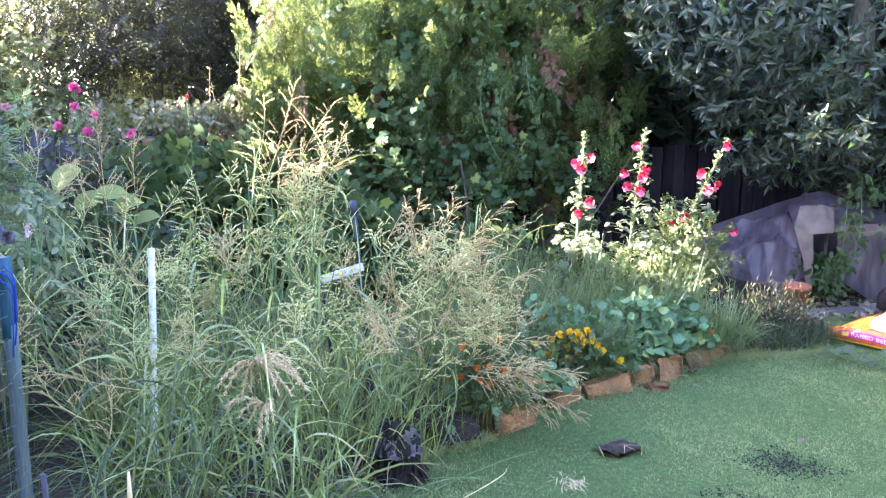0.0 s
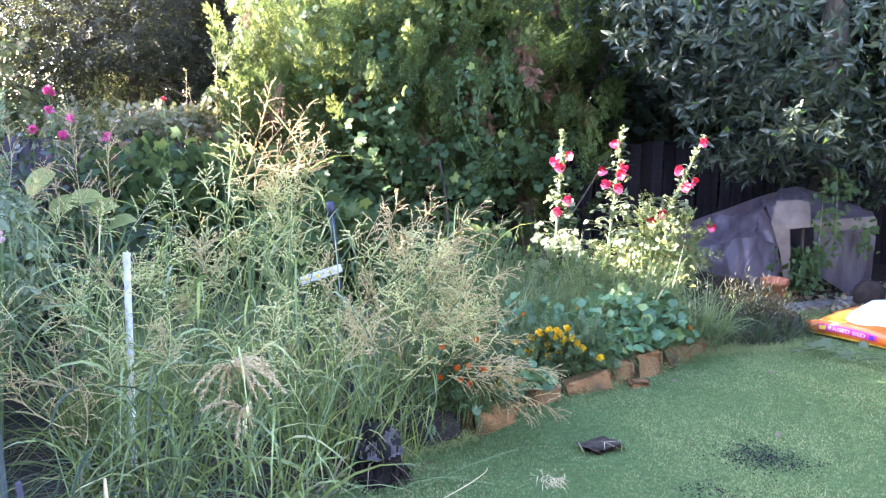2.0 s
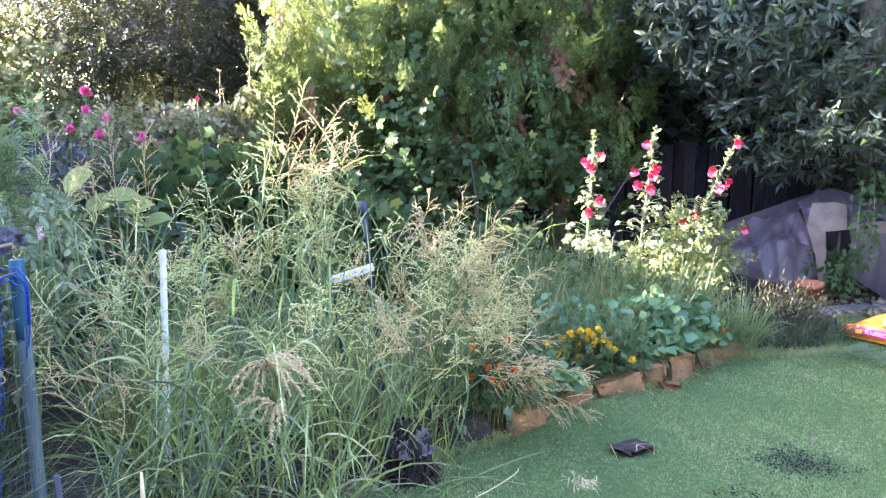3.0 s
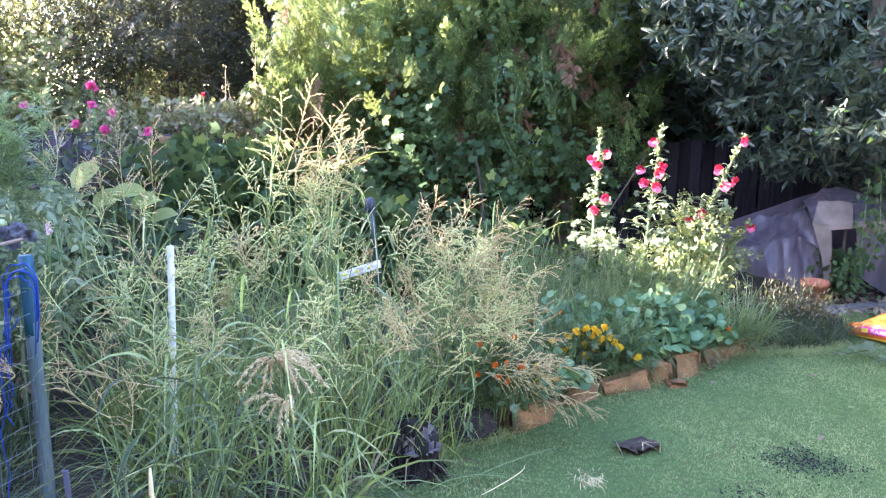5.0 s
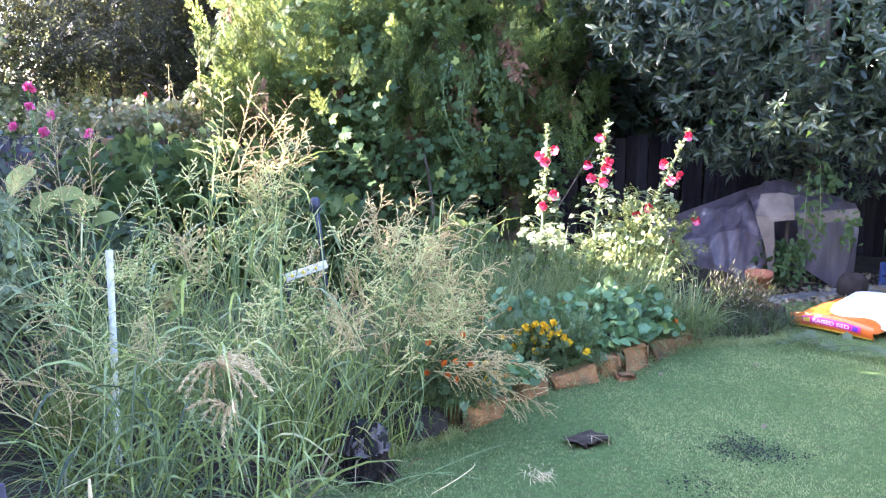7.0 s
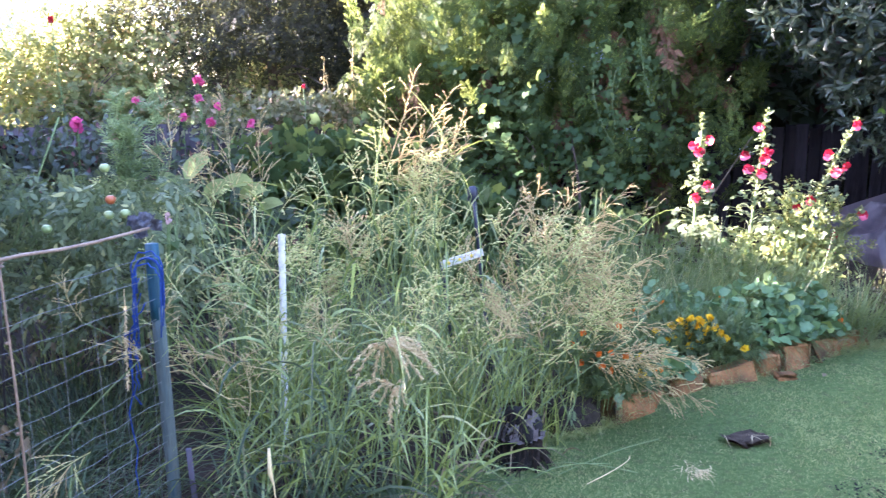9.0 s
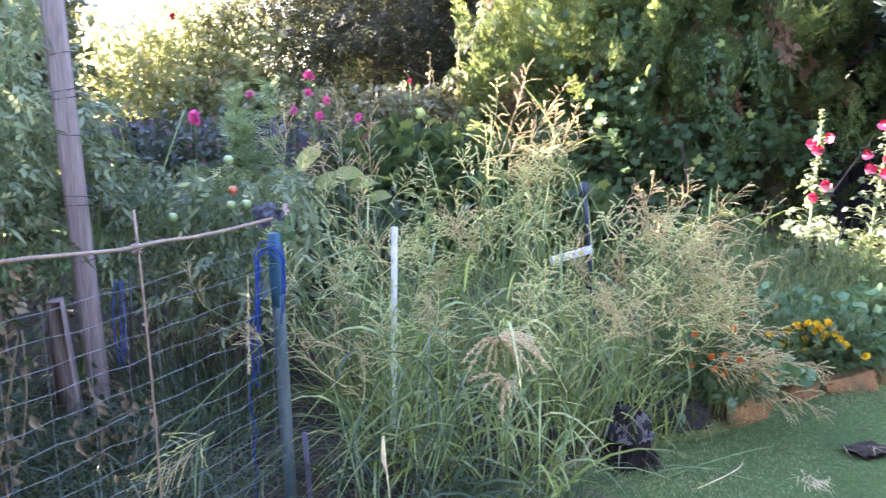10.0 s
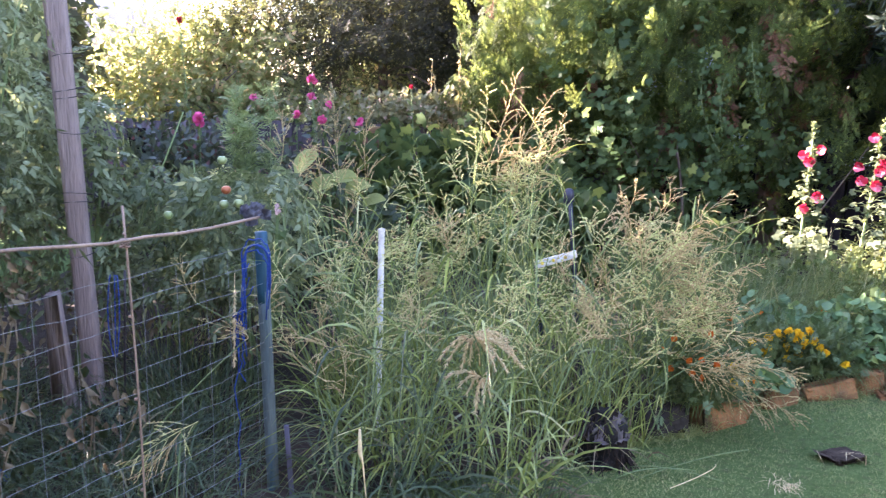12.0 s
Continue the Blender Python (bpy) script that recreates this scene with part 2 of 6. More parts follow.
def leaf_mat(name, a, b, c=None, odd=0.06, trans=0.35, rough=0.45, patch=1.5, glow=(0.62, 0.7, 0.17), shine=0.4, patchy=0.4):
    """Foliage: a and b vary leaf by leaf and in patches, c is the colour of the few odd leaves."""
    if glow:
        a, b = dull(a), dull(b)
    m, N, Lk, P = nodes_of(name)
    geo = N.new("ShaderNodeNewGeometry")
    tc = N.new("ShaderNodeTexCoord")
    isl = geo.outputs["Random Per Island"]
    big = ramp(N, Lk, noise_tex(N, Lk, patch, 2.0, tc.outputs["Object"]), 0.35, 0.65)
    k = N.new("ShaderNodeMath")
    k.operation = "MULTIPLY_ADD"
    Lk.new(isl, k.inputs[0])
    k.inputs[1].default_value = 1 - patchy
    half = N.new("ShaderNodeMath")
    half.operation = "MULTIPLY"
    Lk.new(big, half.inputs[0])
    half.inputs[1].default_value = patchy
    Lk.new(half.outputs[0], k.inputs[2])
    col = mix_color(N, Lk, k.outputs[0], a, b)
    fine = ramp(N, Lk, noise_tex(N, Lk, 60.0, 2.0, tc.outputs["Object"]), 0.3, 0.8)
    col = mix_color(N, Lk, fine, col, mix_color(N, Lk, 0.35, col, tuple(v * 0.45 for v in a)))
    if c:
        far = N.new("ShaderNodeMath")
        far.operation = "GREATER_THAN"
        far.inputs[1].default_value = 1 - odd
        Lk.new(isl, far.inputs[0])
        col = mix_color(N, Lk, far.outputs[0], col, c)
    Lk.new(col, P.inputs["Base Color"])
    P.inputs["Roughness"].default_value = rough
    P.inputs["Specular IOR Level"].default_value = shine
    tr = N.new("ShaderNodeBsdfTranslucent")
    Lk.new(mix_color(N, Lk, 0.5, col, mix_color(N, Lk, 0.5, col, glow)) if glow else col, tr.inputs[0])
    mx = N.new("ShaderNodeMixShader")
    mx.inputs[0].default_value = trans
    Lk.new(P.outputs[0], mx.inputs[1])
    Lk.new(tr.outputs[0], mx.inputs[2])
    Lk.new(mx.outputs[0], N["Material Output"].inputs[0])
    return m


def surf_mat(name, a, b, scale=8.0, rough=0.8, bump=0.3, metal=0.0, dirt=None, stretch=(1, 1, 1), spread=0.0, fine=8.0, shine=0.5):
    """A solid surface with variation at two scales, stains and a fine relief. spread: variation from piece to piece."""
    m, N, Lk, P = nodes_of(name)
    tc = N.new("ShaderNodeTexCoord")
    mp = N.new("ShaderNodeMapping")
    mp.inputs["Scale"].default_value = stretch
    Lk.new(tc.outputs["Object"], mp.inputs[0])
    v = mp.outputs[0]
    n1, n2 = noise_tex(N, Lk, scale, 4.0, v), noise_tex(N, Lk, scale * fine, 4.0, v)
    col = mix_color(N, Lk, ramp(N, Lk, n1, 0.3, 0.7), a, b)
    col = mix_color(N, Lk, ramp(N, Lk, n2, 0.45, 0.75), col, mix_color(N, Lk, 0.6, col, tuple(x * 0.35 for x in a)))
    if dirt:
        col = mix_color(N, Lk, ramp(N, Lk, noise_tex(N, Lk, scale * 0.45, 5.0, v), 0.52, 0.7), col, dirt)
    if spread:
        oi = N.new("ShaderNodeObjectInfo")
        hs = N.new("ShaderNodeHueSaturation")
        sc = N.new("ShaderNodeMapRange")
        sc.inputs["To Min"].default_value, sc.inputs["To Max"].default_value = 1 - spread, 1 + spread
        Lk.new(oi.outputs["Random"], sc.inputs["Value"])
        Lk.new(sc.outputs[0], hs.inputs["Value"])
        Lk.new(col, hs.inputs["Color"])
        col = hs.outputs[0]
    Lk.new(col, P.inputs["Base Color"])
    P.inputs["Roughness"].default_value = rough
    P.inputs["Specular IOR Level"].default_value = shine
    P.inputs["Metallic"].default_value = metal
    bp = N.new("ShaderNodeBump")
    bp.inputs["Strength"].default_value = bump
    bp.inputs["Distance"].default_value = 0.01
    Lk.new(n2, bp.inputs["Height"])
    Lk.new(bp.outputs[0], P.inputs["Normal"])
    return m


M_LAWN = surf_mat("lawn_soil", (0.1, 0.175, 0.055), (0.19, 0.275, 0.095), 45, 0.95, 0.9, dirt=(0.12, 0.15, 0.062), fine=30, shine=0.1)
M_BLACKSOIL = surf_mat("black_potting_soil", (0.006, 0.005, 0.006), (0.015, 0.013, 0.012), 14, 0.95, 0.9)
M_SOIL = surf_mat("bed_soil", (0.03, 0.022, 0.016), (0.058, 0.042, 0.03), 5, 0.95, 0.9, dirt=(0.02, 0.015, 0.011), shine=0.2)
M_BLADE = leaf_mat("lawn_blades", (0.12, 0.25, 0.06), (0.54, 0.58, 0.18), (0.58, 0.53, 0.27), 0.025, 0.3, 0.6, 2.1, shine=0.15, patchy=0.66)
# near-black to bright patches paint shaded gaps and lit tongues of foliage
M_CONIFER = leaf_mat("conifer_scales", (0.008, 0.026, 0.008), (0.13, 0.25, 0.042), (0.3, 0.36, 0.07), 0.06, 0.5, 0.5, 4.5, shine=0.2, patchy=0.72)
M_RUSTY = leaf_mat("dead_conifer_fronds", (0.12, 0.06, 0.03), (0.25, 0.13, 0.07), None, 0, 0.25, 0.8, glow=None)
M_CONES = surf_mat("pale_blue_cones", (0.24, 0.29, 0.31), (0.34, 0.39, 0.4), 30, 0.8, 0.2)
M_VINE = leaf_mat("vine_leaves", (0.02, 0.068, 0.018), (0.075, 0.16, 0.042), (0.2, 0.24, 0.06), 0.03, 0.42, 0.5, shine=0.18)
M_GLOSSY = leaf_mat("glossy_leaves", (0.022, 0.052, 0.028), (0.06, 0.1, 0.056), (0.16, 0.3, 0.05), 0.01, 0.1, 0.36, shine=0.5)
# the odd warm leaves are painted as sunlit ones
M_FINE = leaf_mat("fine_tree_leaves", (0.036, 0.042, 0.036), (0.09, 0.092, 0.072), (0.32, 0.28, 0.1), 0.07, 0.35, 0.6, shine=0.15)
# bright yellow-green carries the look of sunlit foliage
M_GOLD = leaf_mat("sun_tinted_shrub_leaves", (0.14, 0.2, 0.055), (0.38, 0.42, 0.15), (0.5, 0.36, 0.2), 0.14, 0.55, 0.5, glow=(0.68, 0.74, 0.22))
M_TALL = leaf_mat("tall_grass_blades", (0.016, 0.058, 0.005), (0.5, 0.665, 0.105), (0.46, 0.44, 0.18), 0.08, 0.4, 0.25, 3.0, shine=0.65)
# greens lowered to paint the shade low down by the wire fence
M_WEED = leaf_mat("fine_weeds", (0.012, 0.04, 0.016), (0.07, 0.135, 0.055), (0.16, 0.15, 0.08), 0.05, 0.28, 0.5, 2.5)
M_LILY = leaf_mat("soft_grass", (0.07, 0.14, 0.03), (0.2, 0.3, 0.09), (0.4, 0.36, 0.18), 0.06, 0.35, 0.4, 2.0)
M_SEED = leaf_mat("seed_heads_green", (0.6, 0.62, 0.22), (0.88, 0.84, 0.42), (0.7, 0.54, 0.26), 0.2, 0.28, 0.6, 3.0, shine=0.2, glow=None)
M_DRYSEED = leaf_mat("seed_heads_dry", (0.6, 0.46, 0.2), (0.8, 0.66, 0.34), (0.5, 0.33, 0.17), 0.25, 0.25, 0.7, 4.0, shine=0.2, glow=None)
M_STRAW = leaf_mat("straw_seed_fingers", (0.8, 0.63, 0.34), (0.92, 0.78, 0.48), (0.72, 0.5, 0.28), 0.15, 0.25, 0.7, 4.0, glow=None)
M_TOMATO = leaf_mat("tomato_leaves", (0.03, 0.066, 0.024), (0.31, 0.4, 0.17), (0.36, 0.35, 0.15), 0.04, 0.3, 0.5, shine=0.25, patchy=0.5)
# paleness of the sunlit climber is put into its leaf colour
M_PALE = leaf_mat("sun_pale_climber_leaves", (0.13, 0.16, 0.06), (0.32, 0.3, 0.16), (0.45, 0.32, 0.24), 0.12, 0.35, 0.6)
M_SQUASH = leaf_mat("squash_leaves", (0.24, 0.36, 0.1), (0.4, 0.48, 0.18), (0.36, 0.38, 0.12), 0.1, 0.4, 0.5)
M_DEAD = leaf_mat("withered_leaves", (0.14, 0.1, 0.06), (0.34, 0.27, 0.16), None, 0, 0.3, 0.8, glow=None)
# very dark leaves: background shade is put into this colour
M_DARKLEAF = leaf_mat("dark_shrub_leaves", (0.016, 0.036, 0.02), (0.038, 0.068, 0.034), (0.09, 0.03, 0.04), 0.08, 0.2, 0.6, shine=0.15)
M_ROSELEAF = leaf_mat("rose_leaves", (0.026, 0.05, 0.034), (0.075, 0.105, 0.068), (0.13, 0.04, 0.045), 0.1, 0.2, 0.4, shine=0.4)
M_FEATHER = leaf_mat("feathery_leaves", (0.1, 0.2, 0.05), (0.3, 0.44, 0.14), (0.4, 0.44, 0.2), 0.06, 0.4, 0.5)
M_HOLLY = leaf_mat("hollyhock_leaves", (0.06, 0.115, 0.045), (0.21, 0.28, 0.13), (0.36, 0.35, 0.16), 0.08, 0.4, 0.6)
M_YELLOWGREEN = leaf_mat("yellow_green_leaves", (0.09, 0.16, 0.035), (0.28, 0.36, 0.09), (0.42, 0.38, 0.14), 0.1, 0.4, 0.5)
M_NAST = leaf_mat("nasturtium_leaves", (0.03, 0.115, 0.035), (0.16, 0.36, 0.12), (0.32, 0.4, 0.13), 0.06, 0.3, 0.42, 6.0)
M_MARI = leaf_mat("marigold_leaves", (0.045, 0.11, 0.03), (0.1, 0.19, 0.06), None, 0, 0.3, 0.5)
M_LAV = leaf_mat("lavender_leaves", (0.03, 0.038, 0.02), (0.075, 0.075, 0.045), (0.3, 0.24, 0.2), 0.08, 0.25, 0.8, shine=0.08)
M_PALEPINK = leaf_mat("pale_pink_petals", (0.75, 0.5, 0.5), (0.85, 0.68, 0.62), None, 0, 0.4, 0.5, glow=None)
M_RED = leaf_mat("red_petals", (0.48, 0.008, 0.025), (0.66, 0.03, 0.08), (0.75, 0.16, 0.24), 0.08, 0.35, 0.5, 25.0, glow=None)
M_PINK = leaf_mat("pink_petals", (0.8, 0.09, 0.3), (0.88, 0.22, 0.42), None, 0, 0.45, 0.5, glow=None)
M_YELLOW = leaf_mat("yellow_petals", (0.85, 0.5, 0.01), (0.95, 0.68, 0.03), None, 0, 0.3, 0.5, glow=None)
M_ORANGE = leaf_mat("orange_petals", (0.85, 0.17, 0.01), (0.9, 0.28, 0.03), None, 0, 0.3, 0.5, glow=None)
M_BARK = surf_mat("bark", (0.1, 0.075, 0.055), (0.18, 0.14, 0.1), 6, 0.95, 1.0, stretch=(1, 1, 0.25))
M_TWIG = surf_mat("green_stems", (0.13, 0.2, 0.07), (0.2, 0.26, 0.1), 12, 0.7, 0.2)
M_WOOD = surf_mat("weathered_post_wood", (0.2, 0.145, 0.128), (0.36, 0.272, 0.24), 5, 0.88, 0.8, dirt=(0.085, 0.06, 0.056), stretch=(4, 4, 0.3))
M_TANWOOD = surf_mat("tan_board", (0.36, 0.21, 0.11), (0.5, 0.31, 0.17), 5, 0.8, 0.4, dirt=(0.24, 0.14, 0.09), stretch=(0.3, 3, 3))
# darker copy of the grey palings: tree shade is put into the colour
M_PALING = surf_mat("shade_dark_palings", (0.014, 0.012, 0.014), (0.032, 0.027, 0.031), 4, 0.95, 0.5, dirt=(0.01, 0.009, 0.01), stretch=(3, 3, 0.3), spread=0.35, shine=0.1)
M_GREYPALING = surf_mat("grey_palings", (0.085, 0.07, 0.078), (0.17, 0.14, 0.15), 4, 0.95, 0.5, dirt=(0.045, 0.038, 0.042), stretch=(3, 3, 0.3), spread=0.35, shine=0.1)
M_BAMBOO = surf_mat("bamboo_cane", (0.22, 0.14, 0.095), (0.33, 0.23, 0.165), 10, 0.6, 0.3, dirt=(0.12, 0.08, 0.06), stretch=(1, 1, 0.3))
M_BRICK = surf_mat("edging_block", (0.23, 0.1, 0.037), (0.42, 0.2, 0.08), 9, 0.95, 1.0, dirt=(0.07, 0.055, 0.03), spread=0.3)
M_STONE = surf_mat("dark_stone", (0.03, 0.026, 0.024), (0.058, 0.05, 0.045), 7, 0.95, 0.9, shine=0.2)
M_CONC = surf_mat("old_concrete", (0.15, 0.135, 0.12), (0.25, 0.225, 0.2), 7, 0.95, 0.7, dirt=(0.075, 0.06, 0.045))
M_PVC = surf_mat("aged_white_pvc", (0.7, 0.68, 0.64), (0.8, 0.78, 0.74), 6, 0.45, 0.05, dirt=(0.5, 0.45, 0.4))
M_NAVY = surf_mat("navy_pole", (0.012, 0.014, 0.03), (0.028, 0.03, 0.055), 14, 0.5, 0.1)
M_TEAL = surf_mat("teal_painted_post", (0.006, 0.06, 0.1), (0.02, 0.1, 0.14), 5, 0.55, 0.4, dirt=(0.09, 0.11, 0.11), stretch=(3, 3, 0.3))
M_GREYTEAL = surf_mat("bare_grey_green_post", (0.05, 0.085, 0.095), (0.15, 0.17, 0.15), 6, 0.7, 0.6, dirt=(0.012, 0.09, 0.14), stretch=(4, 4, 0.3))
M_ROPE = surf_mat("blue_rope", (0.004, 0.035, 0.22), (0.01, 0.075, 0.36), 80, 0.65, 0.6)
M_WIRE = surf_mat("galvanised_wire", (0.2, 0.206, 0.212), (0.3, 0.31, 0.31), 20, 0.5, 0.1, metal=0.4)
M_DWIRE = surf_mat("dark_tie_wire", (0.03, 0.025, 0.025), (0.06, 0.05, 0.05), 20, 0.5, 0.1, metal=0.5)
M_TERRA = surf_mat("terracotta", (0.42, 0.13, 0.065), (0.52, 0.2, 0.1), 8, 0.85, 0.3)
M_SCRAP = surf_mat("grey_film_scrap", (0.02, 0.02, 0.028), (0.13, 0.13, 0.16), 40, 0.5, 0.3)
M_RIPE_FRUIT = surf_mat("ripening_tomato", (0.34, 0.075, 0.03), (0.45, 0.13, 0.045), 8, 0.3, 0.02)
M_GREEN_FRUIT = surf_mat("green_tomato", (0.2, 0.27, 0.1), (0.3, 0.36, 0.15), 8, 0.3, 0.02)
M_ORANGEBAG = surf_mat("orange_bag_film", (0.8, 0.14, 0.02), (0.86, 0.24, 0.03), 5, 0.35, 0.25)
M_YELLOWBAG = surf_mat("yellow_bag_print", (0.9, 0.6, 0.04), (0.92, 0.68, 0.1), 5, 0.35, 0.2)
M_PINKBAG = surf_mat("magenta_bag_print", (0.75, 0.03, 0.28), (0.8, 0.06, 0.35), 5, 0.35, 0.1)
M_WHITEBAG = surf_mat("white_bag_film", (0.82, 0.82, 0.82), (0.88, 0.88, 0.88), 4, 0.4, 0.3)
M_BLUECRATE = surf_mat("blue_plastic", (0.03, 0.055, 0.16), (0.05, 0.08, 0.21), 5, 0.6, 0.1)
M_ROT = surf_mat("rotten_bark", (0.07, 0.052, 0.04), (0.15, 0.112, 0.085), 16, 0.95, 1.0, dirt=(0.035, 0.027, 0.02), stretch=(1, 4, 1), shine=0.2)
M_COIR = surf_mat("brown_fibre", (0.028, 0.02, 0.018), (0.055, 0.042, 0.036), 20, 0.95, 1.0, shine=0.2)
M_RENDER = surf_mat("house_render", (0.3, 0.26, 0.21), (0.36, 0.31, 0.26), 3, 0.9, 0.2)
M_ROOF = surf_mat("far_roof_tiles", (0.42, 0.33, 0.28), (0.52, 0.42, 0.36), 3, 0.8, 0.4)


def sheet_mat():
    """Milky polythene: lets some light through."""
    m, N, Lk, P = nodes_of("milky_polythene")
    tc = N.new("ShaderNodeTexCoord")
    mp = N.new("ShaderNodeMapping")
    mp.inputs["Rotation"].default_value, mp.inputs["Scale"].default_value = (0.5, 0.3, 0.6), (9.0, 9.0, 1.6)
    Lk.new(tc.outputs["Object"], mp.inputs["Vector"])
    n1 = noise_tex(N, Lk, 1.6, 5.0, mp.outputs[0])
    # stretched pale and dark streaks paint lit folds into the film's colour
    Lk.new(mix_color(N, Lk, ramp(N, Lk, n1, 0.35, 0.72), (0.085, 0.068, 0.085), (0.22, 0.18, 0.205)), P.inputs["Base Color"])
    P.inputs["Roughness"].default_value = 0.35
    bp = N.new("ShaderNodeBump")
    bp.inputs["Strength"].default_value, bp.inputs["Distance"].default_value = 0.9, 0.03
    Lk.new(noise_tex(N, Lk, 1.3, 4.0, mp.outputs[0]), bp.inputs["Height"])
    Lk.new(bp.outputs[0], P.inputs["Normal"])
    tr, tp = N.new("ShaderNodeBsdfTranslucent"), N.new("ShaderNodeBsdfTransparent")
    tr.inputs[0].default_value = (0.3, 0.28, 0.34, 1)
    a, b = N.new("ShaderNodeMixShader"), N.new("ShaderNodeMixShader")
    a.inputs[0].default_value, b.inputs[0].default_value = 0.35, 0.12
    Lk.new(P.outputs[0], a.inputs[1])
    Lk.new(tr.outputs[0], a.inputs[2])
    Lk.new(a.outputs[0], b.inputs[1])
    Lk.new(tp.outputs[0], b.inputs[2])
    Lk.new(b.outputs[0], N["Material Output"].inputs[0])
    return m


M_SHEET = sheet_mat()
M_TANFOLD = surf_mat("tan_canvas_edge", (0.15, 0.115, 0.09), (0.23, 0.175, 0.14), 3, 0.7, 0.25, fine=3.0)


# ---- things and parts ----
def origin(ob):
    o = Vector((0, 0, 0))
    while ob is not None:
        o += ob.location
        ob = ob.parent
    return np.array(o[:])


def smooth(me):
    me.polygons.foreach_set("use_smooth", np.ones(len(me.polygons), dtype=bool))


def part(name, shape, material, parent, label="", soft=True, kind=""):
    """One mesh object, its shape given in world places, under a thing or a part."""
    V, F = shape
    me = np_mesh(name, np.asarray(V) - origin(parent), F)
    if soft:
        smooth(me)
    me.materials.append(material)
    ob = new(name, me)
    ob.parent = parent
    return tagged(ob, label, kind=kind)


def thing(name, at, label, category, group="", kind=""):
    ob = new(name)
    ob.location = at
    ob.empty_display_size = 0.1
    return tagged(ob, label, category, group, kind)


def solid(name, shape, material, label, category, group="", kind="", at=None, soft=True):
    V, F = shape
    V = np.asarray(V, float)
    at = V.min(0) * [0, 0, 1] + V.mean(0) * [1, 1, 0] if at is None else np.asarray(at, float)
    me = np_mesh(name, V - at, F)
    if soft:
        smooth(me)
    me.materials.append(material)
    ob = new(name, me)
    ob.location = at
    return tagged(ob, label, category, group, kind)


# ---- the ground ----
def waves(x, y, s):
    return np.sin(x * 1.7 * s + 0.4) * np.cos(y * 1.3 * s + 1.1) + 0.5 * np.sin(x * 3.9 * s + y * 2.7 * s)


def grid(xs, ys, height):
    X, Y = np.meshgrid(xs, ys)
    V = np.stack([X, Y, height(X, Y)], -1).reshape(-1, 3)
    n = len(xs)
    i = (np.arange(len(ys) - 1)[:, None] * n + np.arange(n - 1)[None]).ravel()
    return V, np.concatenate([np.stack([i, i + 1, i + n + 1], 1), np.stack([i, i + n + 1, i + n], 1)])


near = np.linspace(-8, 8, 60)
outer = np.array([12.0, 20, 40, 90, 200, 500, 1500])
line = np.concatenate([-outer[::-1], near, outer])
solid("ground", grid(line, line + 3.0, lambda x, y: 0.012 * waves(x, y, 1.0) * (np.hypot(x, y - 3) < 9)), M_LAWN,
      "mown green lawn in shade with worn patches", "lawn", kind="structure", at=(0, 0, 0))

EDGE_X = [-4.5, -1.6, -0.7, -0.26, -0.01, 0.19, 0.6, 1.02, 1.38, 1.62, 1.9, 2.26, 2.5]
EDGE_Y = [1.2, 2.1, 2.75, 3.15, 3.44, 3.56, 4.05, 4.3, 4.6, 4.82, 4.93, 4.98, 5.2]


def edge(x):
    return np.interp(x, EDGE_X, EDGE_Y)


def bed_shape():
    xs, ks = np.linspace(-4.5, 2.5, 90), np.linspace(0, 1, 50)
    X, K = np.meshgrid(xs, ks)
    Y = edge(X) + 0.06 + K * (7.55 - edge(X))
    Z = 0.02 + 0.1 * np.minimum(1, K * 40) * np.clip((X + 0.6) * 2, 0.15, 1) + 0.02 * waves(X * 3, Y * 3, 1.5)
    V = np.stack([X, Y, Z], -1).reshape(-1, 3)
    n = len(xs)
    i = (np.arange(len(ks) - 1)[:, None] * n + np.arange(n - 1)[None]).ravel()
    return V, np.concatenate([np.stack([i, i + 1, i + n + 1], 1), np.stack([i, i + n + 1, i + n], 1)])


solid("garden_bed", bed_shape(), M_SOIL, "raised bed of dark crumbly garden soil", "garden bed", kind="structure", at=(0, 0, 0))
solid("mulch_strip", grid(np.linspace(2.45, 7.5, 40), np.linspace(6.0, 7.6, 20), lambda x, y: 0.02 + 0.015 * waves(x * 4, y * 4, 1.5)), M_SOIL,
      "bare brown mulch under the trees by the fence", "mulch", kind="structure", at=(0, 0, 0))

# short grass of the lawn
n = 300000
gx, gy = rng.uniform(-0.6, 4.6, n), rng.uniform(2.55, 6.0, n)
keep = (gy < edge(gx) - 0.02) | ((gx > 2.45) & (gy < 5.75))
bare = np.exp(-(((gx - 1.5) / 0.16) ** 2 + ((gy - 3.33) / 0.13) ** 2))
keep &= rng.random(n) > bare * 0.75
keep &= rng.random(n) < 0.78 + 0.3 * waves(gx * 5, gy * 5, 1.2)
gx, gy = gx[keep], gy[keep]
n = len(gx)
D = unit(rng.normal(0, 0.8, (n, 3)) * [1, 1, 0.2] + [0, 0, 0.8])
leaf = (np.array([(-0.07, 0, 0), (0.07, 0, 0), (0.05, 0.6, 0.05), (0, 1, 0.2)], float), np.array([(0, 1, 2), (0, 2, 3)]))
solid("lawn_grass", scatter(leaf, np.stack([gx, gy, 0.012 * waves(gx, gy, 1.0) - 0.004], 1), D, rand_dirs(n), rng.uniform(0.009, 0.022, n)), M_BLADE,
      "short mown lawn grass with a few straw blades", "grass", kind="stuff", at=(0, 0, 0))

# longer grass left standing along the edging
n = 5200
ex = rng.uniform(-0.3, 2.4, n)
ey = edge(ex) - 0.02 + rng.normal(0, 0.028, n)
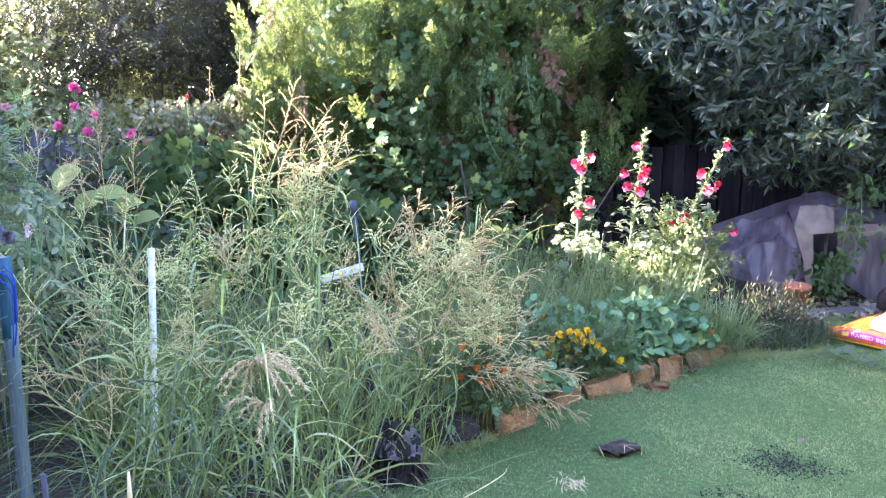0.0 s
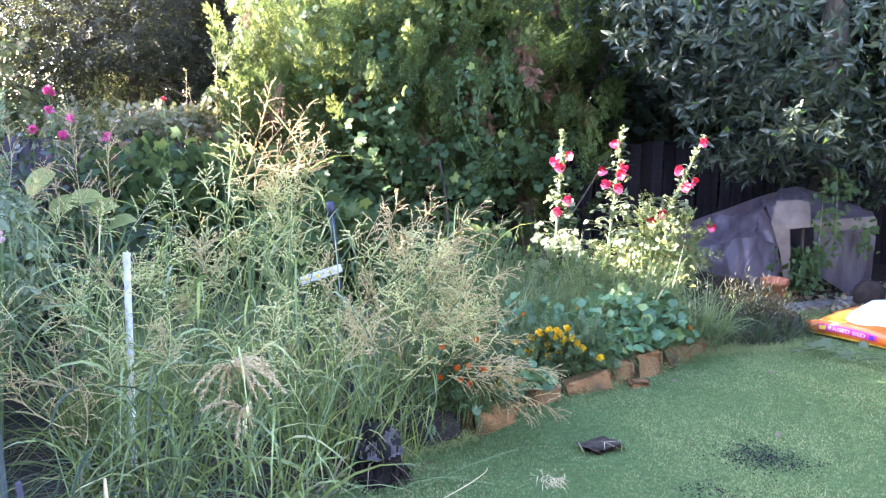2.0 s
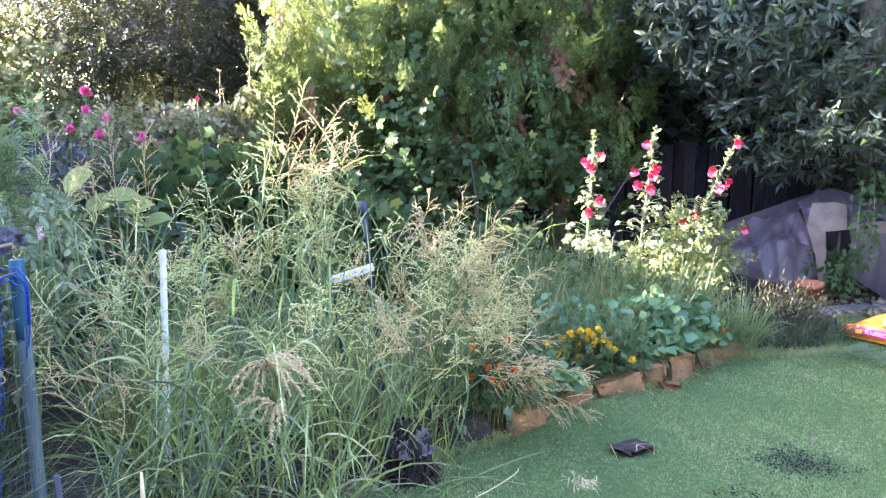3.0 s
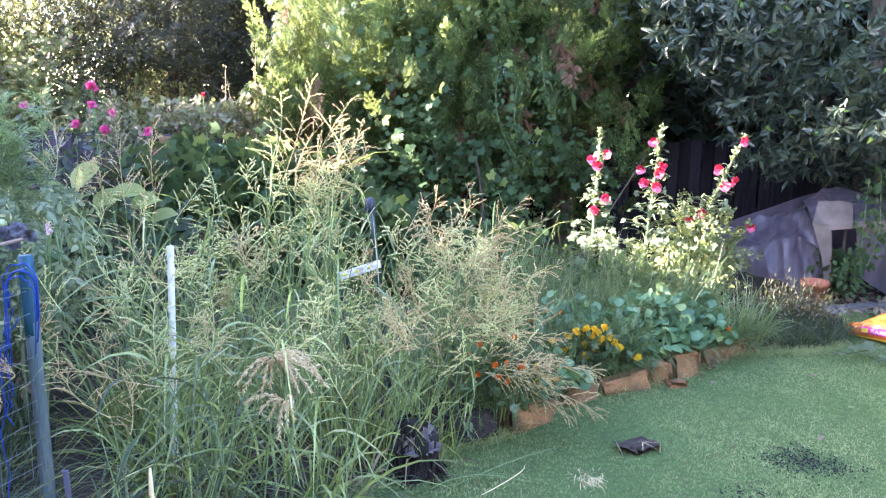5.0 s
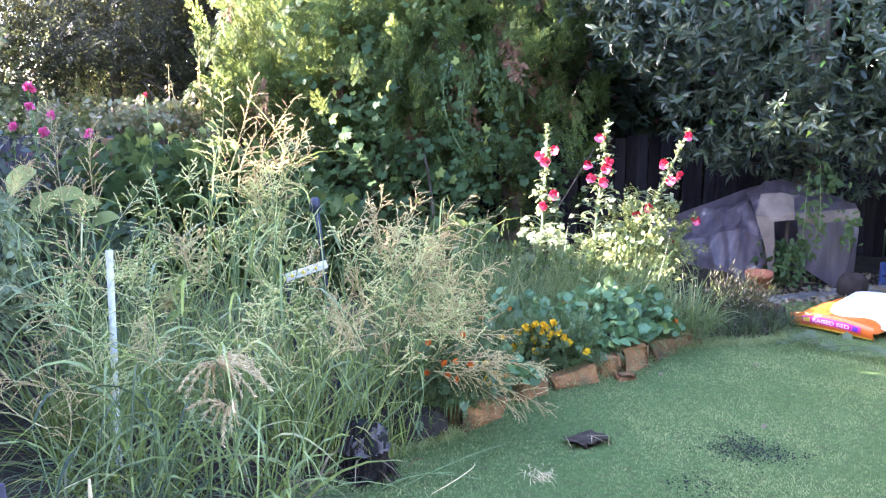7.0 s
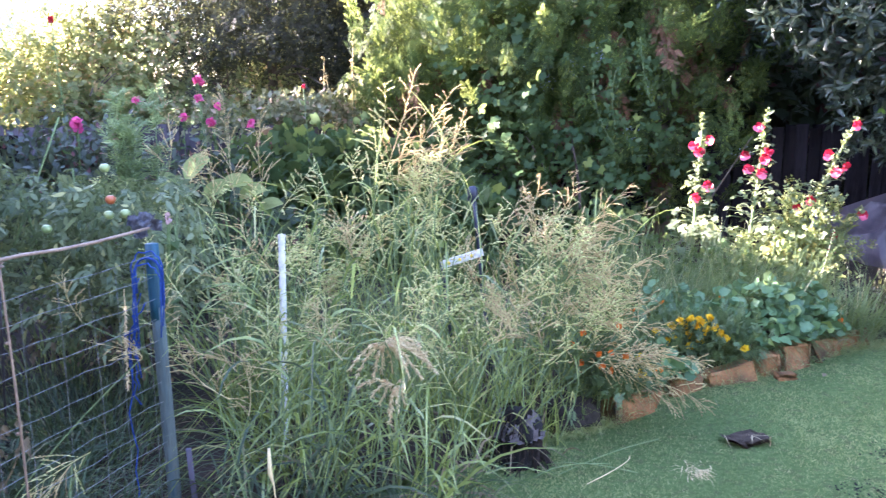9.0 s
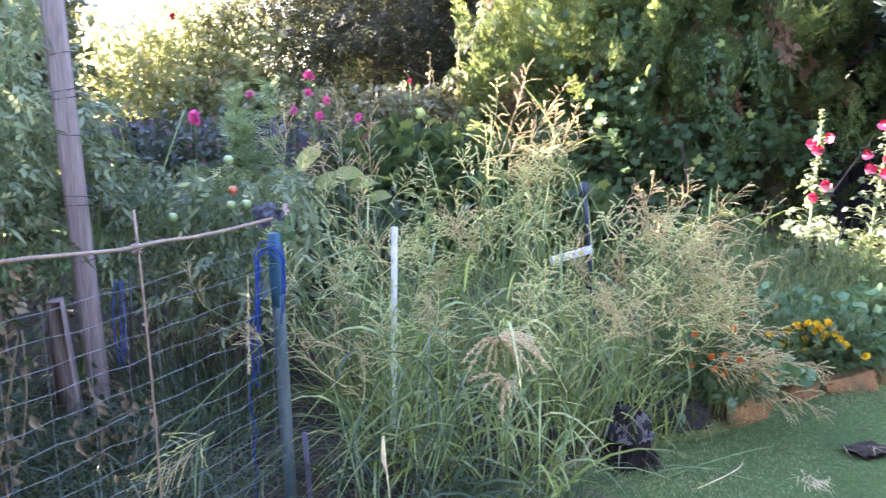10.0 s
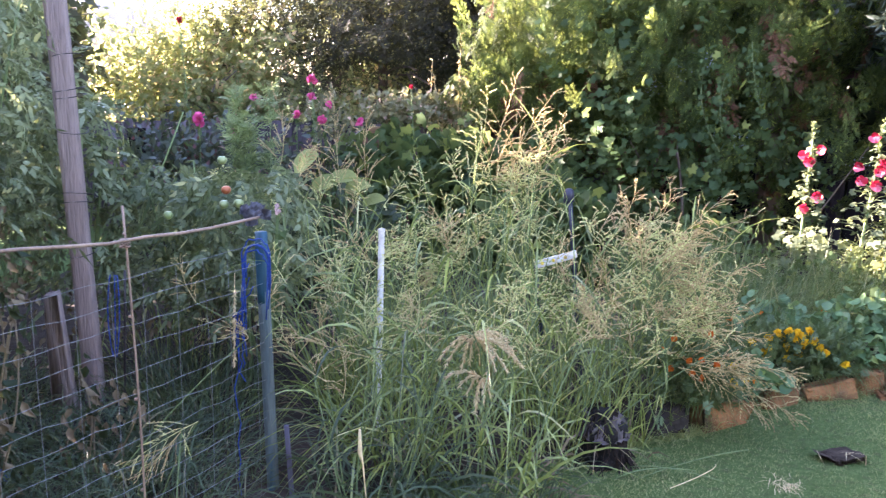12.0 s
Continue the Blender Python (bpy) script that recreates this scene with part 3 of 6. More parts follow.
solid("edge_grass", blades(np.stack([ex, ey, np.zeros(n)], 1), rng.normal(0, 0.4, (n, 3)) * [1, 1, 0] + [0, -0.15, 1], rng.uniform(0.04, 0.14, n) * rng.uniform(0.4, 1, n), 0.0035, rng.uniform(0.2, 1.2, n), 3, 0.8), M_BLADE,
      "uncut grass tufts along the block edging", "grass", kind="stuff", at=(0, 0, 0))

n = 2600
ex = rng.uniform(0.2, 1.95, n)
ey = edge(ex) + 0.1 + rng.normal(0, 0.02, n)
solid("bed_edge_grass", blades(np.stack([ex, ey, np.full(n, 0.1)], 1), np.stack([rng.normal(0, 0.5, n), rng.normal(-0.55, 0.4, n), np.ones(n)], 1), rng.uniform(0.06, 0.2, n), 0.004, rng.uniform(0.6, 1.8, n), 4, 0.8), M_LILY,
      "weedy grass hanging over the block edging", "grass", kind="stuff", at=(0, 0, 0))

# concrete strip between lawn and mulch
strip = thing("concrete_kerb", (2.42, 5.86, 0), "low weathered grey concrete mowing strip", "kerb", kind="structure")
x = 2.42
while x < 6.9:
    w = rng.uniform(0.55, 0.8)
    part("slab", box((w - 0.012, 0.12, 0.075), (x + w / 2, 5.86 + (x + w / 2 - 2.5) * 0.3, 0.012), (0, 0, 16.7 + rng.normal(0, 0.8)), 0.012, 0.003), M_CONC, strip, soft=False)
    x += w

# ---- the paling fence along the back ----
def paling_fence(x0, x1, y, height, name, label, wood):
    fence = thing(name, (x0, y, 0), label, "fence")
    for z in (0.3, height - 0.2):
        part("rail", box((x1 - x0, 0.045, 0.07), ((x0 + x1) / 2, y + 0.035, z), (0, 0, 0), 0.004), wood, fence, soft=False)
    shared = []
    for k in range(4):
        V, F = box((0.098, 0.016, height), (0, 0, height / 2), (0, 0, 0), 0.003, 0.0015)
        me = np_mesh("paling", V, F)
        me.materials.append(wood)
        shared.append(me)
    x = x0 + 0.05
    while x < x1:
        p = new("paling", shared[rng.integers(4)])
        p.parent = fence
        p.location = (x - x0, rng.normal(0, 0.004), rng.normal(0, 0.018))
        p.rotation_euler = (0, rng.normal(0, 0.008), 0)
        x += rng.choice([0.102, 0.104, 0.112], p=[0.5, 0.4, 0.1])
    x = x0 + 0.4
    while x < x1:
        part("post", box((0.09, 0.09, height + 0.02), (x, y + 0.1, height / 2), (0, 0, 0), 0.006), wood, fence, soft=False)
        x += 2.4
    return fence


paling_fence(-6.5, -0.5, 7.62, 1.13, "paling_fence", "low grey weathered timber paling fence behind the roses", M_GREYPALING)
# right stretch takes the near-black wood, its shade painted in
paling_fence(-0.49, 7.5, 7.62, 1.13, "paling_fence", "low timber paling fence, deep shade put into its near-black colour", M_PALING)


# ---- trees ----
def crown(center, radii, clusters, per, leaf, size, out=0.6, up=0.3, puff=0.2, depth=0.3, keep=None, lump=0.16, ridge=0.0, wild=0.55, back=1.0, plume=0):
    """Leaves in clusters over an uneven crown."""
    c, r = np.array(center, float), np.array(radii, float)
    U = rand_dirs(clusters)
    k = 1 + lump * (np.sin(U[:, 0] * 7 + c[0]) * np.cos(U[:, 2] * 9) + 0.6 * np.sin(U[:, 1] * 13 + U[:, 2] * 11))
    k *= 1 - depth * rng.random(clusters) ** 2
    k *= 1 + ridge * np.sin(U[:, 0] * 15 + 2.5 * np.sin(U[:, 2] * 6))
    P = c + U * r * k[:, None]
    if plume:
        # hanging tufts: a broad shoulder that narrows to a tip
        own, s = rng.integers(0, plume, clusters), rng.random(clusters)
        U, P = U[own], P[own]
        P = P + unit(U / r) * (0.2 - 0.18 * s)[:, None] + np.array([0, 0, 0.2]) - np.array([0, 0, 0.62]) * s[:, None] * rng.uniform(0.5, 1.1, plume)[own][:, None]
        P = P + rng.normal(0, 1, P.shape) * (0.02 + 0.075 * np.sin(np.pi * np.clip(s + 0.15, 0, 1)))[:, None]
    if back < 1:
        ok = (U[:, 1] < 0.15) | (rng.random(clusters) < back)
        P, U = P[ok], U[ok]
    if keep is not None:
        ok = keep(P)
        P, U = P[ok], U[ok]
    Q = np.repeat(P, per, 0) + rng.normal(0, puff, (len(P) * per, 3))
    W = np.repeat(unit(U / r), per, 0)
    D = unit(W * out + [0, 0, up] + rng.normal(0, wild, Q.shape))
    nrm = unit(W + [0, 0, 0.5] + rng.normal(0, 0.5, Q.shape))
    return scatter(leaf, Q, D, nrm, size * rng.uniform(0.65, 1.3, len(Q)))


def limbs(base, top, count, reach, r0):
    base, top = np.array(base, float), np.array(top, float)
    shapes = [tube(bend(base, top, side=rng.normal(0, 0.1), n=9), np.linspace(r0, r0 * 0.3, 9), 9)]
    for i in range(count):
        k = rng.uniform(0.25, 0.95)
        o = base + (top - base) * k
        e = o + unit(rng.normal(size=3) * [1, 1, 0.3] + [0, 0, 0.45]) * reach * rng.uniform(0.6, 1)
        shapes.append(tube(bend(o, e, sag=-0.08, n=6), np.linspace(r0 * 0.4 * (1.1 - k * 0.6), 0.008, 6), 6))
        for j in range(3):
            s = o + (e - o) * rng.uniform(0.4, 0.9)
            shapes.append(tube(bend(s, s + rand_dirs(1, 0.3)[0] * reach * 0.4, n=4), np.linspace(0.014, 0.004, 4), 4))
    return join(shapes)


def tree(name, base, height, center, radii, mats, label, clusters, per, leaf, size, reach=1.0, r0=0.12, group="", **kw):
    t = thing(name, base, label, "tree", group)
    part("trunk", limbs(base, (base[0] + rng.normal(0, 0.1), base[1], height), 14, reach, r0), mats[0], t)
    part("crown", crown(center, radii, clusters, per, leaf, size, **kw), mats[1], t, soft=False)
    return t


OVAL = oval_leaf()
SMALL = (np.array([(0, 0, 0), (0.26, 0.45, 0.05), (0, 1, -0.05), (-0.26, 0.45, 0.05)], float), np.array([(0, 1, 2), (0, 2, 3)]))
PLUMES, COARSE = [plume() for i in range(4)], [plume(30, 0.26, 3) for i in range(4)]


def octa(r=1.0):
    return np.array([(r, 0, 0), (-r, 0, 0), (0, r, 0), (0, -r, 0), (0, 0, r), (0, 0, -r)], float), np.array([(0, 2, 4), (2, 1, 4), (1, 3, 4), (3, 0, 4), (2, 0, 5), (1, 2, 5), (3, 1, 5), (0, 3, 5)])


def conifer(base, height, lobes, label, cones=6):
    """A dense conifer: lobes (centre, radii, tongues, tongue length), bare below on the side that overhangs the bed."""
    t = thing("conifer_tree", base, label, "tree", "conifers")
    part("trunk", limbs(base, (base[0], base[1], height), 22, 0.9, 0.13), M_BARK, t)
    Os, Us = [], []
    shapes = []
    for c, r, count, size in lobes:
        c, r = np.array(c, float), np.array(r, float)
        U = unit(rng.normal(size=(count, 3)) + [0, -0.35, 0])
        k = 1 + 0.18 * np.sin(U[:, 0] * 9 + c[0]) * np.cos(U[:, 2] * 8) + 0.12 * np.sin(U[:, 0] * 19 + 4 * U[:, 2])
        k *= 1 - 0.4 * rng.random(count) ** 2
        P = c + U * r * k[:, None]
        ok = P[:, 2] > 0.36 + np.clip(-(P[:, 0] - 0.1) * 0.52, 0, 2)
        ok &= (U[:, 1] < 0.2) | (rng.random(count) < 0.25)
        P, W = P[ok], unit(U[ok] / r)
        hang = rng.random(len(P)) < 0.38
        D = unit(W * np.where(hang, 0.35, 0.5)[:, None] + np.where(hang, -1.0, 0.95)[:, None] * np.array([0, 0, 1.0]) + rng.normal(0, 0.28, P.shape))
        S = size * rng.uniform(0.55, 1.25, len(P))
        pick = rng.integers(0, len(PLUMES), len(P))
        for i, pl in enumerate(PLUMES if size < 0.5 else COARSE):
            m = pick == i
            if m.any():
                shapes.append(scatter(pl, P[m] - D[m] * S[m][:, None] * 0.35, D[m], W[m] + rng.normal(0, 0.25, (m.sum(), 3)), S[m]))
        m = int(count * 0.5)
        Q = c + rand_dirs(m) * r * rng.uniform(0.25, 0.78, (m, 1))
        Q = Q[Q[:, 2] > 0.5 + np.clip(-(Q[:, 0] - 0.1) * 0.55, 0, 2)]
        shapes.append(scatter(COARSE[0], Q, rand_dirs(len(Q)), rand_dirs(len(Q)), size * rng.uniform(0.9, 1.4, len(Q))))
        Os.append(P)
        Us.append(W)
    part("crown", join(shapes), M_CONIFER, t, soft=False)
    O, W = np.concatenate(Os), np.concatenate(Us)
    near_eye = np.flatnonzero((W[:, 1] < -0.2) & (O[:, 2] < 2.5))
    j = rng.choice(near_eye, 40)
    part("dead_fronds", scatter(plume(40, 0.1), O[j] - W[j] * 0.16, unit(rng.normal(0, 0.25, (40, 3)) + [0, 0, -1.0]), W[j], rng.uniform(0.25, 0.5, 40)), M_RUSTY, t, "rusty dead fronds hanging inside the crown", soft=False)
    for q in rng.choice(near_eye, cones):
        at = O[q] + W[q] * 0.07 + rng.normal(0, 0.035, (22, 3))
        part("cone_cluster", scatter(octa(0.5), at, rand_dirs(22), rand_dirs(22), rng.uniform(0.009, 0.016, 22)), M_CONES, t, "cluster of small pale blue-grey cones", soft=False, kind="stuff")
    return t


conifer((-0.3, 7.5, 0), 6.0, [((-0.45, 7.55, 1.85), (1.2, 1.05, 1.3), 560, 0.36), ((-0.98, 7.5, 1.5), (0.85, 0.6, 0.7), 230, 0.33), ((-0.2, 7.6, 3.9), (0.95, 0.9, 2.3), 330, 0.6)],
        "tall dense conifer with flat green sprays, sunlit on one flank", 4)
conifer((0.9, 7.5, 0), 6.0, [((0.75, 7.5, 1.75), (1.1, 0.95, 1.5), 360, 0.36), ((0.85, 7.4, 4.2), (1.0, 0.95, 2.4), 330, 0.6)],
        "tall dense conifer with flat green sprays, shaded below", 9)
tree("glossy_leaved_tree", (3.6, 7.4, 0), 5.4, (3.75, 7.0, 3.1), (2.7, 2.1, 2.35), (M_BARK, M_GLOSSY), "broad evergreen tree with dark glossy lance-shaped leaves",
     9400, 10, oval_leaf(0.15, 0.05, 0.2, 0.72), 0.09, 1.5, 0.14, out=0.45, up=0.05, puff=0.012, depth=0.35, lump=0.12, wild=0.75, back=0.2, keep=lambda P: ((P[:, 2] < 3.0) | (rng.random(len(P)) < 0.4)) & (P[:, 2] > 0.66 + np.clip(6.6 - P[:, 1], 0, 3) * 0.8 + np.clip(2.3 - P[:, 0], 0, 2) * 0.5))
FEATHER = pinnate_leaf(2, 0.07, True)
for bx, by, h, c, r, cl in ((-3.12, 9.3, 4.5, (-3.1, 9.2, 3.0), (1.9, 1.2, 1.75), 4000), (-1.2, 9.8, 4.8, (-1.3, 9.5, 3.2), (1.5, 1.2, 2.0), 2400)):
    tree("shade_tree", (bx, by, 0), h, c, r, (M_BARK, M_FINE), "dark feathery-leaved tree behind the fence, lit from behind",
         cl, 10, FEATHER, 0.13, 1.2, 0.075, puff=0.1, depth=0.6, out=0.5, up=-0.15, group="trees behind the fence", keep=lambda P: (P[:, 2] > 1.3) & ((P[:, 2] < 3.1) | (rng.random(len(P)) < 0.4)) & (np.hypot(P[:, 0] + 3.1, (P[:, 2] - 1.55) * 1.4) > 0.42))
tree("sunlit_shrub_tree", (-3.5, 10.8, 0), 1.9, (-3.4, 10.8, 1.3), (1.1, 0.35, 0.7), (M_BARK, M_GOLD), "shrub seen through the tree's gaps, sunlight put into its yellow-green leaves",
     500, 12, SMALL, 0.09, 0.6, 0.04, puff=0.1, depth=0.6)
tree("sunlit_shrub_tree", (-5.2, 8.9, 0), 1.9, (-5.3, 8.95, 1.3), (1.6, 0.9, 1.2), (M_BARK, M_GOLD), "loose shrub, its sun glow put into yellow-green leaf colour",
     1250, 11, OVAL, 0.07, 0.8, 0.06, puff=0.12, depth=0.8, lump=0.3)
tree("sunlit_shrub_tree", (-4.7, 8.5, 0), 1.7, (-4.75, 8.5, 1.35), (1.3, 0.5, 0.85), (M_BARK, M_GOLD), "loose compound-leaved shrub, its sun glow put into the leaf colour",
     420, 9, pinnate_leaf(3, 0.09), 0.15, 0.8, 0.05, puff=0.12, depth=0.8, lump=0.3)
# two unseen trees added so their raised crowns shade the right side
tree("sun_blocking_tree", (-8.2, 7.9, 0), 6.4, (-8.2, 7.8, 6.85), (0.9, 1.7, 1.5), (M_BARK, M_FINE), "tall broad-crowned tree added out of view to block sun, trunk bare below",
     1500, 10, SMALL, 0.2, 0.9, 0.1, puff=0.12, depth=0.8)
tree("sun_blocking_tree", (-8.2, 6.8, 0), 6.0, (-8.2, 6.85, 6.15), (0.9, 0.8, 1.35), (M_BARK, M_FINE), "tall broad-crowned tree added out of view to block sun, trunk bare below",
     900, 10, SMALL, 0.2, 0.7, 0.09, puff=0.1, depth=0.8)
# ---- climber on the conifer ----
vine = thing("climbing_vine", (0.1, 6.6, 0.1), "climbing vine with lobed green leaves over the conifer's foot", "vine")
n = 5200
vx, vz = rng.uniform(-1.0, 1.3, n), 0.3 + 2.1 * rng.random(n) ** 1.3
low = (vz < 1.25) & (rng.random(n) < np.where(vx < 0.5, 0.95, 0.4))
high = (vz >= 1.25) & (rng.random(n) < np.where((vx > -0.95) & (vx < -0.1), 0.5, 0.06))
keep = (low | high) & (vz > 0.3 + np.clip(-(vx - 0.1) * 0.5, 0, 2))
keep &= (waves(vx * 3.1 + vz, vz * 2.2, 1.3) > -0.5) | (rng.random(n) < 0.3)
vx, vz = vx[keep], vz[keep]
vy = 6.6 + 0.04 * np.clip(vx + 0.5, 0, 0.8) - 0.03 * vz + 0.35 * ((vx - 0.1) / 1.4) ** 2 + 0.1 * waves(vx * 3, vz * 3, 1) + rng.normal(0, 0.07, len(vx))
P = np.stack([vx, vy, vz], 1)
nn = len(P)
part("leaves", scatter(lobed_leaf(5, 0.42), P, unit(rng.normal(0, 0.45, (nn, 3)) + [0, -0.4, -0.6]), unit(rng.normal(0, 0.4, (nn, 3)) + [-0.45, -0.65, 0.5]), rng.uniform(0.045, 0.1, nn)), M_VINE, vine, soft=False)
part("stem", join([tube(bend((x, 6.8, 0.05), (x + rng.normal(0, 0.3), 6.75, 1.1), side=rng.normal(0, 0.1), n=10), np.linspace(0.012, 0.004, 10), 5) for x in (-0.3, 0.04, 0.07, 0.5, 0.9)]), M_BARK, vine)
for x, z0, z1 in ((0.32, 1.75, 1.05), (0.45, 1.6, 1.2), (0.62, 1.85, 1.4)):
    P = bend((x, 6.52, z0), (x + rng.normal(0, 0.08), 6.48, z1), side=rng.normal(0, 0.06), n=12)
    part("tendril", tube(P, 0.003, 4, False), M_TWIG, vine)
    m = 60
    Q = P[rng.integers(0, 12, m)] + rng.normal(0, 0.035, (m, 3))
    part("tendril_leaves", scatter(OVAL, Q, unit(rng.normal(0, 0.5, (m, 3)) + [0, -0.3, -0.6]), unit(rng.normal(0, 0.4, (m, 3)) + [0, -0.8, 0.5]), rng.uniform(0.03, 0.06, m)), M_VINE, vine, soft=False)
part("old_stem", tube(bend((0.2, 6.45, 0.05), (0.14, 6.5, 1.05), side=0.04, n=9), np.linspace(0.013, 0.009, 9), 7), M_ROT, vine, "bare brown woody stem")


# ---- shrubs ----
def shrub(name, center, radii, count, leaf, size, material, label, stems=8, **kw):
    t = thing(name, (center[0], center[1], 0.05), label, "shrub")
    c = np.array(center, float)
    part("stem", join([tube(bend((c[0] + rng.normal(0, 0.05), c[1] + rng.normal(0, 0.05), 0.04), c + rand_dirs(1)[0] * np.array(radii) * 0.8, n=6), np.linspace(0.012, 0.004, 6), 5) for i in range(stems)]), M_TWIG, t)
    part("leaves", crown(center, radii, count // 8, 8, leaf, size, puff=min(radii) * 0.22, depth=0.8, **kw), material, t, soft=False)
    return t


LOBED, PINNATE, ROUND = lobed_leaf(), pinnate_leaf(), round_leaf()
shrub("rose_bush", (-3.7, 6.5, 0.65), (0.75, 0.45, 0.5), 2600, OVAL, 0.075, M_ROSELEAF, "dark-leaved rose bush in front of the fence")
shrub("rose_bush", (-4.3, 6.65, 0.7), (0.5, 0.4, 0.5), 1900, OVAL, 0.075, M_ROSELEAF, "dark-leaved rose bush in front of the fence")
shrub("rose_bush", (-2.75, 6.7, 0.5), (0.6, 0.4, 0.48), 1900, OVAL, 0.075, M_ROSELEAF, "dark-leaved rose bush in front of the fence")
VINE_LEAF = lobed_leaf(5, 0.44)
for x, y, z, a, b, c, k in ((-2.2, 6.7, 0.6, 0.55, 0.4, 0.5, 1500), (-1.45, 6.6, 0.55, 0.55, 0.4, 0.5, 1500), (-0.75, 6.1, 0.4, 0.45, 0.35, 0.36, 1000)):
    shrub("leafy_shrub", (x, y, z), (a, b, c), k, VINE_LEAF, 0.12, M_VINE, "dark green broad-leaved shrub along the fence")
shrub("leafy_shrub", (-2.3, 5.4, 0.35), (0.7, 0.5, 0.4), 1600, OVAL, 0.08, M_DARKLEAF, "dark green leafy shrub behind the tall grass")
shrub("leafy_shrub", (0.3, 5.7, 0.3), (0.5, 0.4, 0.3), 1200, LOBED, 0.06, M_VINE, "low leafy shrub at the conifer's foot")
shrub("leafy_shrub", (1.6, 5.7, 0.25), (0.36, 0.2, 0.22), 420, lobed_leaf(3), 0.05, M_YELLOWGREEN, "pale yellow-green leafy plant at the hollyhocks' foot")
shrub("leafy_shrub", (1.15, 5.6, 0.22), (0.4, 0.2, 0.2), 700, LOBED, 0.05, M_VINE, "low green leafy plant at the hollyhocks' foot")
shrub("lavender_bush", (2.14, 5.32, 0.15), (0.28, 0.24, 0.17), 2600, oval_leaf(0.1), 0.036, M_LAV, "grey-green lavender bush with faded spikes", up=0.7)
shrub("leafy_weed", (2.9, 6.4, 0.2), (0.16, 0.12, 0.2), 260, OVAL, 0.08, M_VINE, "leafy green weed in front of the plastic sheet")


shrub("climbing_rose", (-2.2, 7.3, 1.3), (0.38, 0.16, 0.14), 1000, OVAL, 0.06, M_PALE, "climbing rose along the fence top, sunlight put into its pale leaves", stems=4)
shrub("climbing_rose", (-1.75, 7.35, 1.3), (0.28, 0.14, 0.22), 650, OVAL, 0.06, M_PALE, "climbing rose along the fence top, sunlight put into its pale leaves", stems=4)
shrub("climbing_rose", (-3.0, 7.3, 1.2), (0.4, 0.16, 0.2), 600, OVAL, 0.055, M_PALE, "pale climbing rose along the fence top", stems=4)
shrub("yellow_green_weed", (1.72, 5.88, 0.42), (0.32, 0.14, 0.36), 1200, pinnate_leaf(2, 0.1), 0.06, M_YELLOWGREEN, "small-leaved yellow-green plant among the hollyhocks", stems=9)
shrub("yellow_green_weed", (1.28, 5.85, 0.3), (0.12, 0.1, 0.2), 220, pinnate_leaf(2, 0.1), 0.055, M_YELLOWGREEN, "small-leaved yellow-green plant among the hollyhocks", stems=5)
solid("board", box((0.34, 0.03, 0.13), (-2.5, 7.55, 1.06), (0, 1, 0), 0.004), M_TANWOOD, "tan timber board fixed along the fence top", "board", soft=False)
weeds = thing("dry_weed", (-1.85, 7.3, 1.1), "tall dry brown flower stalks by the fence", "weed")
for x, lean, h in ((-2.0, 0.02, 1.75), (-1.92, -0.05, 1.62), (-1.78, 0.06, 1.95), (-1.7, -0.04, 1.7), (-1.62, 0.1, 1.6), (-1.85, 0.15, 1.55)):
    P = bend((x, 7.32, 0.4), (x + lean, 7.28, h), side=rng.normal(0, 0.02), n=8)
    part("stalk", tube(P, np.linspace(0.006, 0.003, 8), 4, False), M_DRYSEED, weeds)
    m = 26
    Q = P[rng.integers(3, 8, m)] + rng.normal(0, 0.02, (m, 3))
    part("husk", scatter(OVAL, Q, rand_dirs(m, 0.3), rand_dirs(m), rng.uniform(0.02, 0.035, m)), M_DRYSEED, weeds, soft=False, kind="stuff")


